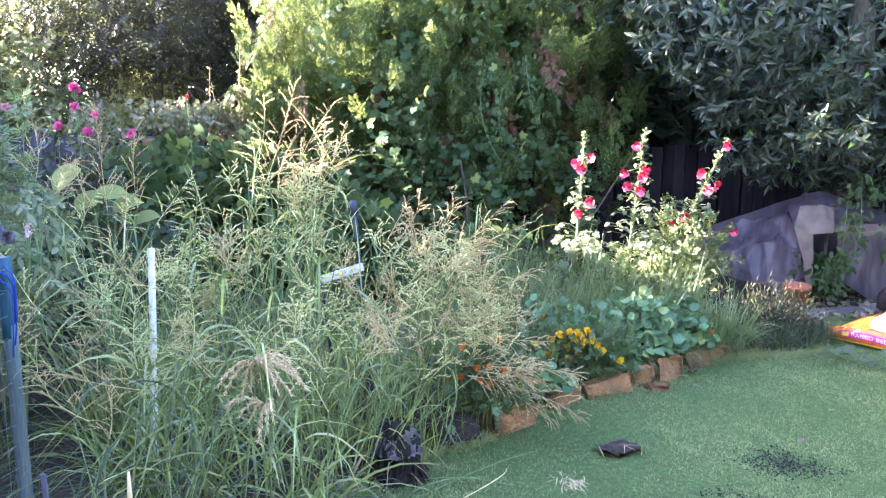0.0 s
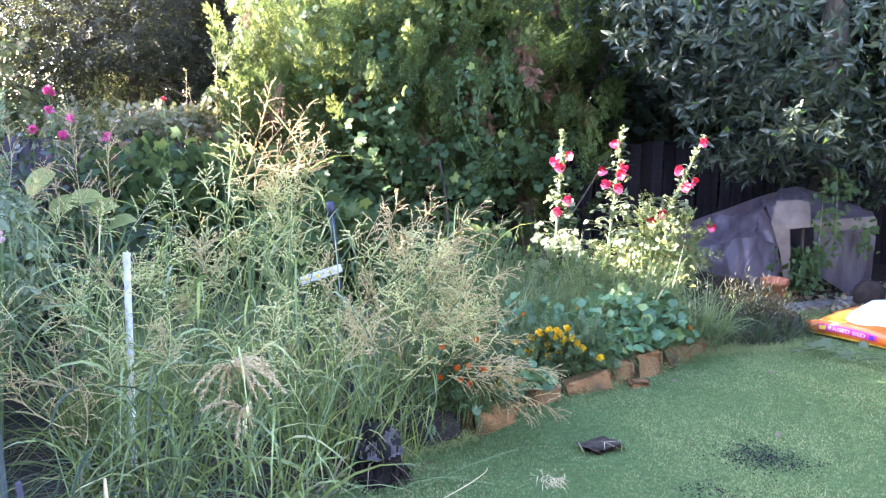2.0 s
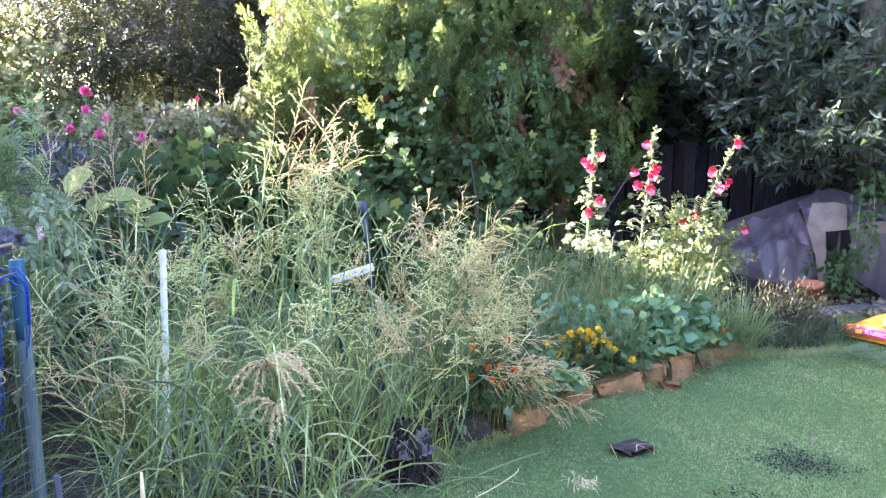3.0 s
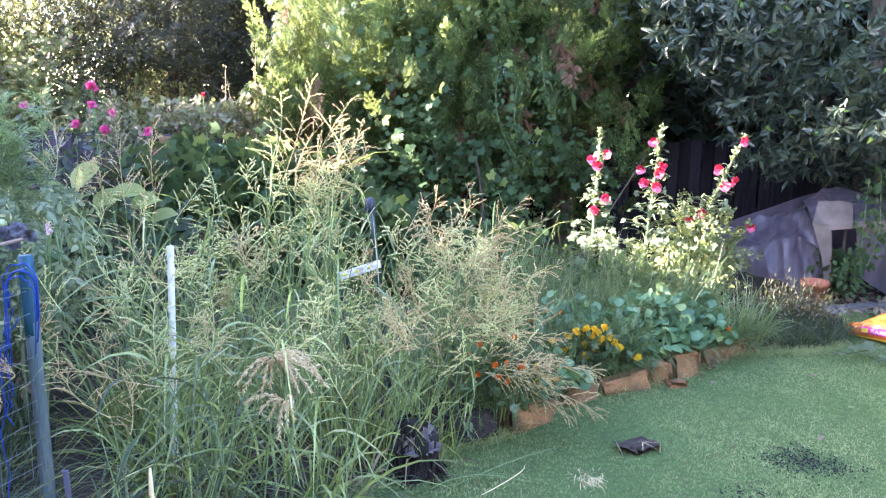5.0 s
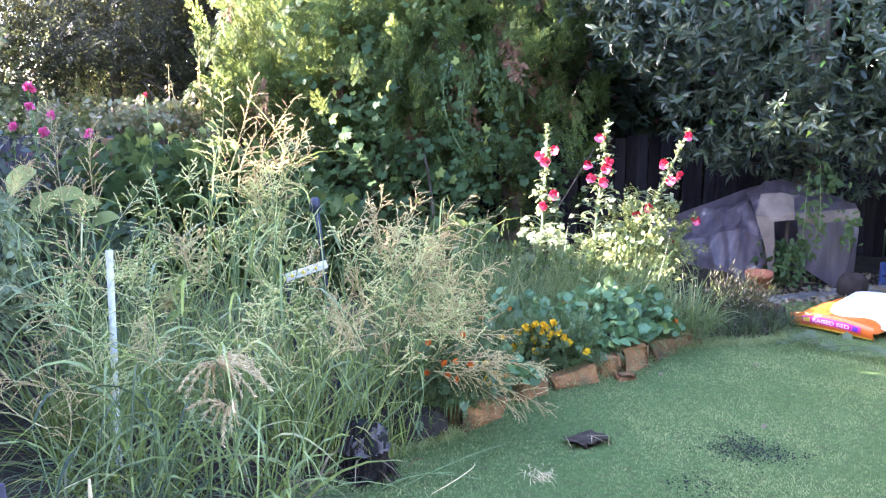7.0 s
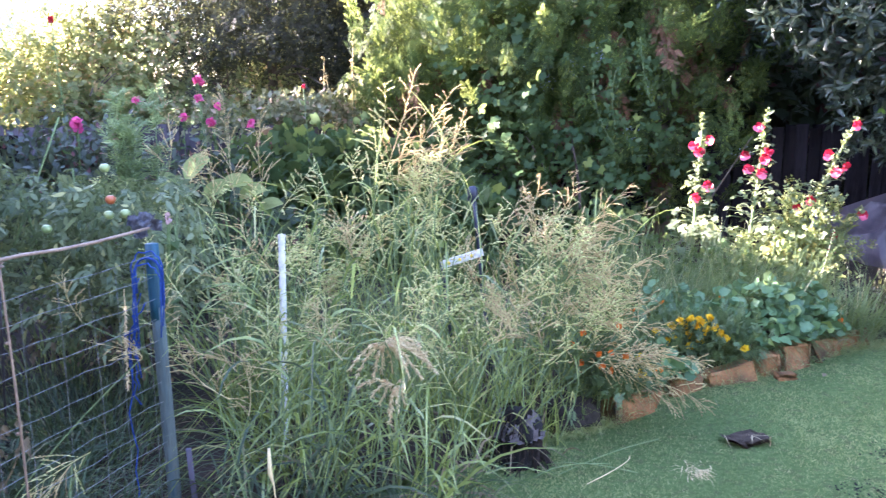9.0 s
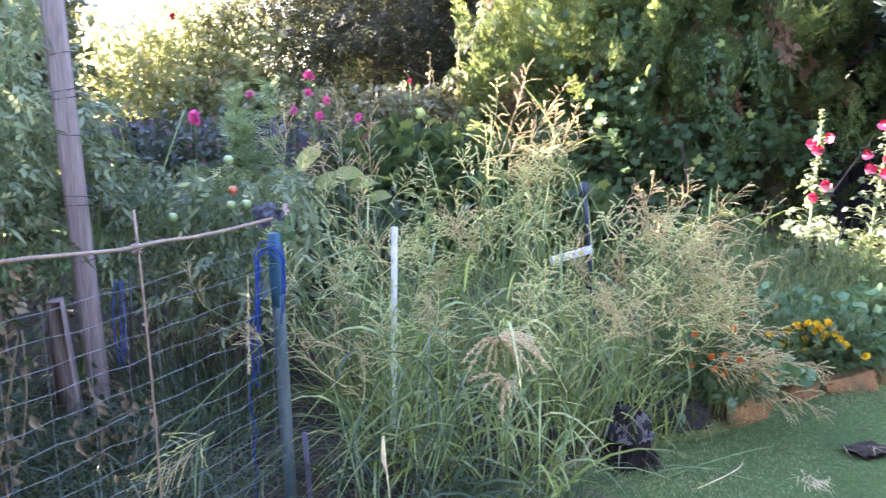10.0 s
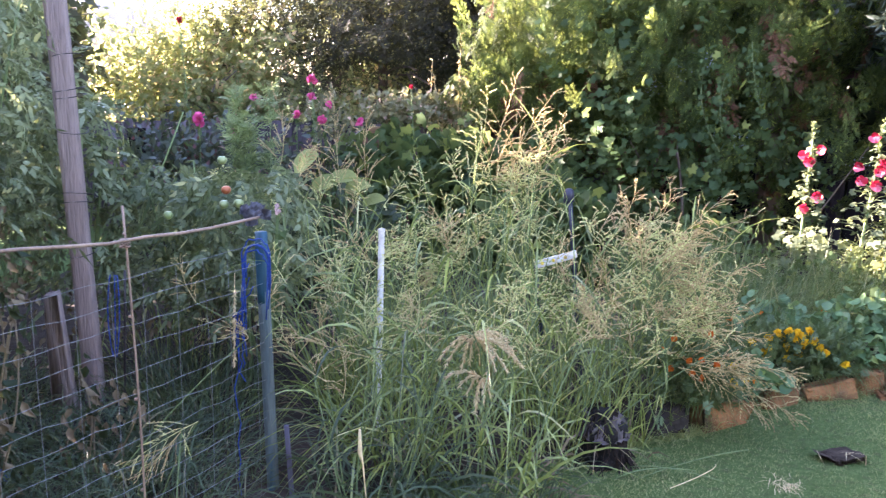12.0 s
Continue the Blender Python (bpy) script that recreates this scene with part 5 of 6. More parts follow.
# ---- block edging of the bed ----
edging = thing("block_edging", (0.9, 4.25, 0), "row of rough orange-brown blocks edging the bed", "edging", kind="structure")
for x, y, ln, h, tilt, ang in ((0.33, 3.68, 0.28, 0.115, 3, 38), (0.62, 3.98, 0.2, 0.1, 5, 40), (0.87, 4.14, 0.29, 0.115, -5, 28), (1.085, 4.3, 0.11, 0.14, 2, 34), (1.26, 4.43, 0.22, 0.145, 4, 38),
                               (1.47, 4.64, 0.22, 0.12, 2, 42), (1.68, 4.81, 0.24, 0.12, -2, 28)):
    part("block", box((ln, 0.07, h), (x, y + 0.04, h / 2 - 0.02), (-8, tilt, ang), 0.012, 0.011), M_BRICK, edging, soft=False)
solid("brick_fragment", box((0.1, 0.05, 0.03), (1.17, 4.27, 0.02), (0, 5, 20), 0.006, 0.005), M_BRICK, "broken orange brick fragment lying on the lawn", "brick", soft=False)
solid("dark_edging_stone", box((0.24, 0.14, 0.16), (0.06, 3.55, 0.06), (0, -6, 35), 0.05, 0.012), M_STONE, "dark grey rounded stone at the bed's edge", "stone")

solid("dark_fence_post", box((0.14, 0.12, 1.12), (-4.72, 6.85, 0.54), (0, 1, 12), 0.012, 0.003), M_PALING, "short dark square post among the rose bushes", "post", soft=False)

# ---- left end: wire fence, posts ----
big = thing("timber_post", (-2.52, 3.12, 0), "tall weathered square timber post wound with wire", "post")
part("shaft", box((0.086, 0.086, 2.4), (-2.54, 3.12, 1.15), (0, -1.6, 25), 0.02, 0.002), M_WOOD, big, soft=False)
for z in (0.98, 1.02, 1.3, 1.45, 1.48, 1.62, 0.75):
    a = np.linspace(0, 2 * np.pi, 13)
    part("tie_wire", tube(np.stack([-2.52 + 0.065 * np.cos(a), 3.12 + 0.065 * np.sin(a), z + 0.012 * np.sin(a + z * 9)], 1), 0.002, 4, False), M_DWIRE, big)
V, F = box((0.1, 0.06, 0.62), (0, 0, 0.3), (0, 0, 0), 0.006, 0.004)
V = V * np.stack([1 - 0.5 * np.clip((V[:, 2] - 0.3) / 0.31, 0, 1) ** 2, np.ones(len(V)), np.ones(len(V))], 1)
solid("short_timber_post", moved((V, F), (-2.51, 2.93, 0.0), (0, -2, 20)), M_WOOD, "short timber post with a broken narrow top beside the tall one", "post", soft=False)

teal = thing("teal_post", (-1.34, 2.56, 0), "teal-painted garden post with worn paint", "post")
part("shaft", tube(bend((-1.335, 2.56, -0.05), (-1.351, 2.56, 0.8), n=8), 0.0225, 10), M_GREYTEAL, teal, "bare grey-green lower shaft")
part("painted_top", tube(bend((-1.351, 2.56, 0.74), (-1.355, 2.56, 1.0), n=5), [0.0228, 0.0235, 0.0235, 0.0235, 0.022], 10), M_TEAL, teal, "teal painted top")
rope = thing("blue_rope", (-1.38, 2.53, 0), "bright blue rope looped over the teal post and hanging down", "rope")
a = np.linspace(0, np.pi, 12)
for w, top, y in ((0.052, 0.93, 2.518), (0.044, 0.9, 2.51)):
    part("loop", tube(np.concatenate([[(-1.355 + w * 0.85, y, top - 0.2), (-1.355 + w, y, top - 0.1)], np.stack([-1.355 + w * np.cos(a), np.full(12, y), top + w * np.sin(a)], 1), [(-1.355 - w, y, top - 0.08), (-1.36 - w * 0.8, y, top - 0.22)]]) + rng.normal(0, 0.003, (16, 3)) * [1, 0.3, 1], 0.0026, 6), M_ROPE, rope)
part("loop", tube(np.concatenate([[(-1.315, 2.525, 0.8)], np.stack([-1.355 + 0.045 * np.cos(a), np.full(12, 2.522), 0.91 + 0.05 * np.sin(a)], 1), [(-1.40, 2.525, 0.84)]]), 0.0045, 6), M_ROPE, rope)
for s in range(6):
    part("strand", tube(bend((-1.40 + 0.01 * (s % 4), 2.525 - 0.006 * s, 0.93 - 0.04 * s), (-1.415 + rng.normal(0, 0.014), 2.52, (0.0, 0.55, 0.62, 0.5, 0.45, 0.66)[s]), side=rng.normal(0, 0.022), n=14) + rng.normal(0, 0.005, (14, 3)), 0.0023, 5), M_ROPE, rope)
scrap = thing("plastic_scrap", (-1.35, 2.56, 1.03), "crumpled dark plastic scrap tied over the cane's end", "plastic scrap")
for dx, dz, k in ((-0.05, 0.035, 0.045), (-0.01, 0.045, 0.05), (0.025, 0.03, 0.035), (-0.03, 0.005, 0.045)):
    V, F = grid(np.linspace(-k / 2, k / 2, 9), np.linspace(-k / 2, k / 2, 9), lambda x, y: 0.01 * np.sin(x * 150 + y * 90) + 0.02 * rng.random(x.shape))
    part("piece", moved((V, F), (-1.35 + dx, 2.54, 1.035 + dz), (70 + 300 * dx, 400 * dz, 30)), M_SCRAP, scrap, soft=False)
FA, FB = np.array([-1.34, 2.56]), np.array([-1.9, 0.6])


def along(k, z):
    p = FA + (FB - FA) * k
    return (p[0], p[1], z)


mesh = thing("wire_fence", (-1.34, 2.56, 0), "slack galvanised wire mesh fence strung from the teal post", "fence")
for i in range(14):
    z = 0.03 + 0.072 * i
    P = bend(along(0, z), along(1, z), sag=0.02, n=26) + rng.normal(0, 0.003, (26, 3))
    part("line_wire", tube(P, 0.00075, 4, False), M_WIRE, mesh)
for i in range(17):
    k = (i + 0.5) / 17
    part("stay_wire", tube(bend(along(k, 0.02), along(k + rng.normal(0, 0.004), 0.95), side=rng.normal(0, 0.006), n=6), 0.00075, 4, False), M_WIRE, mesh)
k = np.linspace(0, 0.85, 14)
P = np.stack([-1.33 - 0.56 * k, 2.57 - 1.96 * k, 1.053 + 0.32 * (k - 0.13) ** 2], 1)
solid("fence_rail", tube(P + rng.normal(0, 0.002, (14, 3)), 0.0052, 8), M_BAMBOO, "pale bent cane laid along the top of the wire fence", "cane")
cane = thing("bamboo_stake", along(0.29, 0), "thin upright bamboo stake holding the wire fence", "cane")
c0, c1 = np.array(along(0.29, -0.02)) + [0.0, 0.01, 0], np.array(along(0.29, 1.16)) + [-0.01, 0.01, 0]
part("cane", tube(bend(c0, c1, side=0.01, n=8), 0.0034, 8), M_BAMBOO, cane)
for k in (0.25, 0.5, 0.72, 0.93):
    q = c0 + (c1 - c0) * k
    part("node", tube(np.array([q - [0, 0, 0.004], q, q + [0, 0, 0.004]]), [0.0042, 0.0056, 0.0042], 8), M_BAMBOO, cane)
part("tie", join([tube(np.stack([c1[0] + 0.014 * np.cos(np.linspace(0, 6.28, 9)), c1[1] + 0.014 * np.sin(np.linspace(0, 6.28, 9)), np.full(9, z)], 1), 0.003, 4, False) for z in (1.04, 1.05, 1.06)]), M_BAMBOO, cane)
stake2 = thing("rope_stake", (-2.2, 2.9, 0), "thin grey stake tied with blue rope", "stake")
part("shaft", tube(bend((-2.2, 2.9, 0.0), (-2.15, 2.9, 0.74), n=5), 0.005, 6), M_DWIRE, stake2)
part("rope", join([tube(bend((-2.19 + d, 2.885, 0.72), (-2.21 + d * 0.5, 2.885, 0.36), side=d, n=10), 0.0025, 5) for d in (-0.02, 0.0, 0.012)]), M_ROPE, stake2)
solid("plastic_cup", moved(rings([(0.018, 0), (0.026, 0.005), (0.026, 0.03), (0.022, 0.034), (0.018, 0.012)], 14), (-2.3, 2.32, 0.06), (15, 10, 0)), M_ROPE, "small blue plastic cup on the ground", "cup")
solid("lilac_peg", box((0.018, 0.012, 0.36), (-1.24, 2.5, 0.14), (3, -2, 10), 0.004), surf_mat("faded_lilac_wood", (0.08, 0.076, 0.115), (0.15, 0.14, 0.19), 6, 0.8, 0.3, stretch=(2, 2, 0.3)), "faded lilac-grey garden peg in the grass", "peg", soft=False)
solid("pale_stick", tube(np.array([(-0.87, 2.3, 0.05), (-0.89, 2.3, 0.3), (-0.9, 2.3, 0.34), (-0.9, 2.3, 0.42)]), [0.002, 0.0026, 0.008, 0.004], 7), M_STRAW, "short pale stick with a swollen tip in the grass", "stick")

# ---- stakes in the grass ----
pipe = thing("white_pipe_stake", (-1.14, 3.21, 0.03), "upright white plastic pipe used as a garden stake", "pipe")
part("pipe", tube(bend((-1.145, 3.21, 0.0), (-1.122, 3.21, 0.915), n=6), 0.0135, 12, False), M_PVC, pipe)
part("rim", join([tube(np.array([(-1.1222, 3.21, 0.905), (-1.122, 3.21, 0.918)]), r, 12, False) for r in (0.0145, 0.011)]), M_PVC, pipe)
spike = thing("navy_garden_stake", (-0.3, 3.7, 0.03), "navy metal garden stake with a cap and a cross slat", "stake")
part("pole", tube(bend((-0.29, 3.7, 0.02), (-0.385, 3.7, 1.0), n=8), 0.0105, 8), M_NAVY, spike)
part("cap", tube(np.array([(-0.388, 3.7, 0.995), (-0.39, 3.7, 1.0), (-0.393, 3.7, 1.05), (-0.394, 3.7, 1.06)]), [0.018, 0.026, 0.022, 0.012], 10), M_NAVY, spike)
part("second_leg", tube(bend((-0.49, 3.72, 0.3), (-0.535, 3.7, 0.72), n=5), 0.008, 8), M_NAVY, spike)
slat = part("slat", box((0.2, 0.012, 0.036), (-0.44, 3.69, 0.732), (0, -19, 0), 0.004), M_PVC, spike, "white slat with yellow spots", soft=False)
for k in (-0.06, -0.01, 0.045):
    part("spot", moved(rings([(0.008, 0), (0.008, 0.003), (0.005, 0.004)], 10), (-0.44 + k, 3.684, 0.732 + k * 0.34), (90, 0, 0)), M_YELLOWBAG, slat)

# ---- pot and litter at the bed's corner ----
rb = thing("root_ball", (-0.17, 3.17, 0), "upturned black root ball with matted roots", "root ball")
part("soil", moved(rings([(0.09, 0.0), (0.1, 0.04), (0.08, 0.09), (0.092, 0.14), (0.075, 0.19), (0.05, 0.225), (0.015, 0.235)], 16, warp=0.2), (-0.17, 3.17, 0.0)), M_BLACKSOIL, rb)
for a in rng.uniform(0, 6.28, 60):
    q = [(-0.17 + r * math.cos(a + s), 3.17 + r * math.sin(a + s), z) for r, s, z in ((0.05, 0.0, 0.24), (0.098, rng.normal(0, 0.15), 0.16), (0.1, rng.normal(0, 0.2), 0.07), (rng.uniform(0.1, 0.16), rng.normal(0, 0.3), 0.0))]
    part("root", tube(np.array(q), rng.uniform(0.0015, 0.004), 4, False), M_COIR, rb)
wrap = thing("plastic_wrap", (-0.17, 3.07, 0.14), "crumpled clear plastic scraps caught on the root ball", "plastic wrap")
U, W = np.meshgrid(np.linspace(0, 1, 44), np.linspace(0, 1, 9))
a = 3.0 + U * 3.6
r = 0.1 - 0.03 * W + 0.01 * np.sin(U * 21) * W + rng.normal(0, 0.006, U.shape)
V = np.stack([-0.165 + r * np.cos(a), 3.165 + r * np.sin(a), 0.13 + 0.11 * W * (0.75 + 0.25 * np.sin(U * 9 + 1)) + rng.normal(0, 0.004, U.shape)], -1).reshape(-1, 3)
k = (np.arange(8)[:, None] * 44 + np.arange(43)[None]).ravel()
part("film", (V, np.concatenate([np.stack([k, k + 1, k + 45], 1), np.stack([k, k + 45, k + 44], 1)])), M_SHEET, wrap, soft=False)
V, F = grid(np.linspace(-0.1, 0.1, 9), np.linspace(-0.05, 0.05, 6), lambda x, y: 0.028 + 0.01 * np.sin(x * 40 + y * 20) + 0.012 * rng.random(x.shape))
W = V.copy()
W[:, 2] = 0.002
solid("bark_slab", moved(join([(V, F), (W, F[:, ::-1]), box((0.13, 0.1, 0.02), (0.01, 0.01, 0.016), (0, 4, 25), 0.006, 0.009)]), (0.79, 3.44, 0), (0, 0, 12)), M_ROT, "dark slab of rotten bark on the lawn", "bark")
n = 6
solid("slab_straw", blades(np.array([0.79, 3.43, 0.05]) + rng.normal(0, 0.045, (n, 3)) * [1, 0.6, 0.05], rand_dirs(n) * [1, 1, 0.15], rng.uniform(0.06, 0.12, n), 0.004, 0.1, 3), M_STRAW, "dry straw stalks lying on the bark slab", "straw", kind="stuff", soft=False)
for x0, y0, x1, y1 in ((-0.02, 3.0, 0.42, 3.38), (-0.1, 2.98, 0.2, 3.12), (0.1, 2.95, 0.28, 3.2), (-0.05, 3.1, 0.3, 3.05)):
    solid("fallen_stalk", tube(bend((x0, y0, 0.03), (x1, y1, 0.035), sag=-0.02, side=rng.normal(0, 0.03), n=7), 0.0022, 5), M_STRAW if x0 > 0.05 else M_TWIG, "fallen grass stalk lying on the lawn", "grass stalk")
for x, y in ((1.38, 4.31), (1.96, 4.41), (1.6, 3.52)):
    solid("fallen_leaf", scatter(oval_leaf(0.3, 0.15, 0.2), [(x, y, 0.03)], [(rng.normal(), rng.normal(), 0.1)], [(0.1, -0.3, 1.0)], 0.045), M_DEAD, "curled pale fallen leaf on the lawn", "leaf", soft=False)
n = 80
solid("straw_tuft", blades(np.array([0.53, 3.13, 0.01]) + rng.normal(0, 0.03, (n, 3)) * [1, 1, 0.1], rand_dirs(n, 0.4), rng.uniform(0.03, 0.075, n), 0.003, 1.2, 4), M_STRAW, "small tuft of dry straw on the lawn", "straw", soft=False)
n = 800
hub = np.array([(1.5, 3.33, 0), (1.58, 3.27, 0), (1.44, 3.3, 0), (1.48, 3.42, 0), (1.36, 3.36, 0), (1.15, 3.02, 0)])
P = hub[rng.integers(0, 6, n)] + [0, 0, 0.012] + rng.normal(0, 1, (n, 3)) * [0.065, 0.055, 0.003]
crumb = (np.array([(0, 0, 0.6), (0.6, 0, 0), (-0.4, 0.5, 0), (-0.3, -0.5, 0)], float), np.array([(0, 1, 2), (0, 2, 3), (0, 3, 1)]))
solid("spilled_soil", scatter(crumb, P, rand_dirs(n) * [1, 1, 0.1], np.tile([0, 0, 1.0], (n, 1)), rng.uniform(0.003, 0.011, n)), M_BLACKSOIL, "scattered dark soil crumbs on the lawn", "soil", kind="stuff", soft=False)
wilt = thing("cut_foliage", (2.4, 4.6, 0), "wilted pale cut leafy stems dropped on the lawn", "cut foliage")
for i in range(9):
    o = np.array([2.2 + 0.11 * i, 4.78 - 0.055 * i + rng.normal(0, 0.05), 0.03])
    e = o + [rng.uniform(0.15, 0.35), rng.normal(-0.05, 0.1), 0.015]
    P = bend(o, e, sag=-0.03, side=rng.normal(0, 0.05), n=6)
    part("stem", tube(P, np.linspace(0.005, 0.003, 6), 5, False), M_HOLLY, wilt)
    for q in P[1::2]:
        part("leaf", scatter(lobed_leaf(5), [q + rng.normal(0, 0.02, 3) * [1, 1, 0.3] + [0, 0, 0.02]], [rng.normal(0, 1, 3) * [1, 1, 0.25]], [(rng.normal(0, 0.3), -0.4, 1.0)], rng.uniform(0.06, 0.11)), M_HOLLY, wilt, soft=False)

# ---- tomato plants behind the wire ----
def curled(leaf, droop, jitter):
    V = leaf[0].copy()
    V[:, 2] -= droop * V[:, 1] ** 2 + 0.6 * V[:, 0] ** 2
    return V + rng.normal(0, jitter, V.shape), leaf[1]


TOMATO_LEAVES = [curled(pinnate_leaf(k, w), d, 0.012) for k, w, d in ((3, 0.075, 0.5), (2, 0.085, 0.8), (3, 0.065, 1.0), (3, 0.07, 0.25))]


def tomato(x, y, h, r, count, label, fruit=(), ripe=(), mat=None):
    t = thing("tomato_plant", (x, y, 0.02), label, "tomato plant", "tomato plants")
    for i in range(5):
        part("stem", tube(bend((x + rng.normal(0, 0.04), y + rng.normal(0, 0.04), 0.02), (x + rng.normal(0, r * 0.5), y + rng.normal(0, r * 0.5), h * rng.uniform(0.8, 1)), side=rng.normal(0, 0.05), n=8), np.linspace(0.009, 0.004, 8), 5), M_TWIG, t)
    count = int(count * 0.95)
    z = rng.uniform(0.12, 1.0, count) ** 0.8 * h
    a, q = rng.uniform(0, 2 * np.pi, count), np.sqrt(rng.random(count)) * r * np.interp(z / h, [0, 0.3, 0.8, 1.05], [0.5, 1, 1, 0.6])
    O = np.stack([x + q * np.cos(a), y + q * np.sin(a), z], 1)
    D = unit(np.stack([np.cos(a), np.sin(a), np.full(count, -0.35)], 1) + rng.normal(0, 0.4, (count, 3)))
    low = z < 0.35 * h
    nrm = unit(rng.normal(0, 0.65, (count, 3)) + [0, 0, 0.9])
    s = rng.uniform(0.065, 0.155, count)
    kind_of = rng.integers(0, 4, count)
    part("leaves", join([scatter(lf, O[g], D[g], nrm[g], s[g]) for i, lf in enumerate(TOMATO_LEAVES) for g in (np.flatnonzero(~low & (kind_of == i)),)]), mat or M_TOMATO, t, soft=False)
    wl = low & (rng.random(count) < 0.9)
    part("withered_leaves", scatter(oval_leaf(0.3, 0.25, 0.4), O[wl], unit(D[wl] + [0, 0, -1.0]), unit(nrm[wl] + [0, -0.8, 0]), s[wl] * 0.32), M_DEAD, t, "brown withered lower leaves", soft=False)
    for f in fruit:
        part("fruit", moved(rings([(0.003, 0.0), (0.014, 0.004), (0.021, 0.016), (0.02, 0.026), (0.012, 0.035), (0.003, 0.034)], 12), f), M_GREEN_FRUIT, t, "unripe green tomato")
    for f in ripe:
        part("fruit", moved(rings([(0.003, 0.0), (0.014, 0.004), (0.021, 0.016), (0.02, 0.026), (0.012, 0.035), (0.003, 0.034)], 12), f), M_RIPE_FRUIT, t, "ripening orange-red tomato")
    return t


TL = "bushy tomato plant with grey-green leaves and unripe fruit"
tomato(-2.9, 2.75, 2.35, 0.42, 1000, TL)
tomato(-3.3, 3.3, 2.4, 0.45, 1000, TL)
tomato(-2.78, 3.4, 1.46, 0.28, 560, TL, [(-2.776, 3.1, 0.865), (-2.727, 3.1, 0.885)])
tomato(-2.42, 3.75, 1.12, 0.36, 560, TL, [(-2.25, 3.5, 0.9)])
tomato(-1.95, 3.6, 1.1, 0.36, 560, TL, [(-2.09, 3.15, 0.92), (-1.8, 3.12, 0.985), (-1.72, 3.1, 0.995), (-1.79, 3.1, 1.175)], ripe=[(-1.777, 3.1, 1.05)])
tomato(-2.7, 2.2, 1.9, 0.35, 700, TL)
tomato(-3.9, 4.2, 2.2, 0.5, 800, TL)
# next two plants are added out of view to cut sky light from the left
tomato(-3.3, 1.5, 2.2, 0.45, 600, TL)
tomato(-3.1, 0.6, 2.1, 0.45, 500, TL)
tomato(-2.9, 4.7, 0.95, 0.4, 420, TL)
tomato(-2.3, 4.4, 1.0, 0.3, 320, TL)
feathery = thing("feathery_plant", (-2.5, 4.85, 0.02), "tall bright green plant with lacy feathery leaves", "garden plant")
for i in range(6):
    P = bend((-2.5 + rng.normal(0, 0.04), 4.85 + rng.normal(0, 0.04), 0.02), (-2.5 + rng.normal(0, 0.13), 4.85 + rng.normal(0, 0.1), rng.uniform(1.15, 1.5)), side=rng.normal(0, 0.04), n=9)
    part("stem", tube(P, np.linspace(0.006, 0.002, 9), 5, False), M_TWIG, feathery)
    m = 150
    k = rng.uniform(1.5, 7.99, m)
    Q = P[k.astype(int)] + (P[k.astype(int) + 1] - P[k.astype(int)]) * (k % 1)[:, None]
    D = unit(rng.normal(0, 1, (m, 3)) * [1, 1, 0.3] + [0, 0, 0.55])
    part("leaves", scatter(spray_leaf(7, 1.1, 0.05), Q, D, unit(rng.normal(0, 0.5, (m, 3)) + [0, -0.4, 0.8]), rng.uniform(0.06, 0.12, m)), M_FEATHER, feathery, soft=False)

withered = oval_leaf(0.26, 0.42, 0.7)
for x, y, top in ((-2.12, 2.05, 0.8), (-2.35, 2.3, 0.95), (-2.2, 1.75, 0.75), (-2.5, 2.55, 1.0), (-2.05, 2.45, 0.45)):
    dry = thing("withered_plant", (x, y, 0.02), "withered plant with curled brown hanging leaves", "dead plant", "withered plants")
    for i in range(4):
        P = bend((x + rng.normal(0, 0.03), y + rng.normal(0, 0.03), 0.02), (x + rng.normal(0, 0.12), y + rng.normal(0, 0.12), top * rng.uniform(0.7, 1.05)), side=rng.normal(0, 0.06), n=8)
        part("stem", tube(P, np.linspace(0.005, 0.0025, 8), 5, False), M_DEAD, dry)
        for q in P[1:]:
            for k in range(3):
                o = q + rng.normal(0, 0.035, 3)
                part("leaf", scatter(withered, [o], [(rng.normal(0, 0.5), rng.normal(-0.2, 0.5), -1.0)], [(rng.normal(0, 0.4), -1.0, 0.3)], rng.uniform(0.03, 0.065)), M_DEAD if rng.random() < 0.45 else M_DARKLEAF, dry, soft=False)
part("seed_stalk", finger((-1.43, 2.5, 0.86), (-1.445, 2.5, 0.52), 0.0, 0.016), M_STRAW, thing("dry_grass_stalk", (-1.43, 2.5, 0.5), "dry straw seed stalk hanging beside the rope", "dry grass"), soft=False)
squash = thing("squash_plant", (-1.9, 4.7, 0.05), "squash plant with broad pale green leaves", "squash plant")
for x, z, s in ((-2.04, 1.0, 0.24), (-1.8, 0.92, 0.22), (-1.92, 0.88, 0.22), (-1.72, 0.87, 0.2), (-2.17, 0.92, 0.2), (-1.62, 0.8, 0.18)):
    part("stalk", tube(bend((-1.9, 4.75, 0.05), (x, 4.62, z), sag=-0.05, n=6), 0.006, 5), M_TWIG, squash)
    part("leaf", scatter(round_leaf(20, 0.14, 5, 0.05), [(x, 4.62, z)], [(0.1, -0.8, 0.5)], [(rng.normal(0, 0.3), -0.6, 0.9)], s * 0.8), M_SQUASH, squash, soft=False)

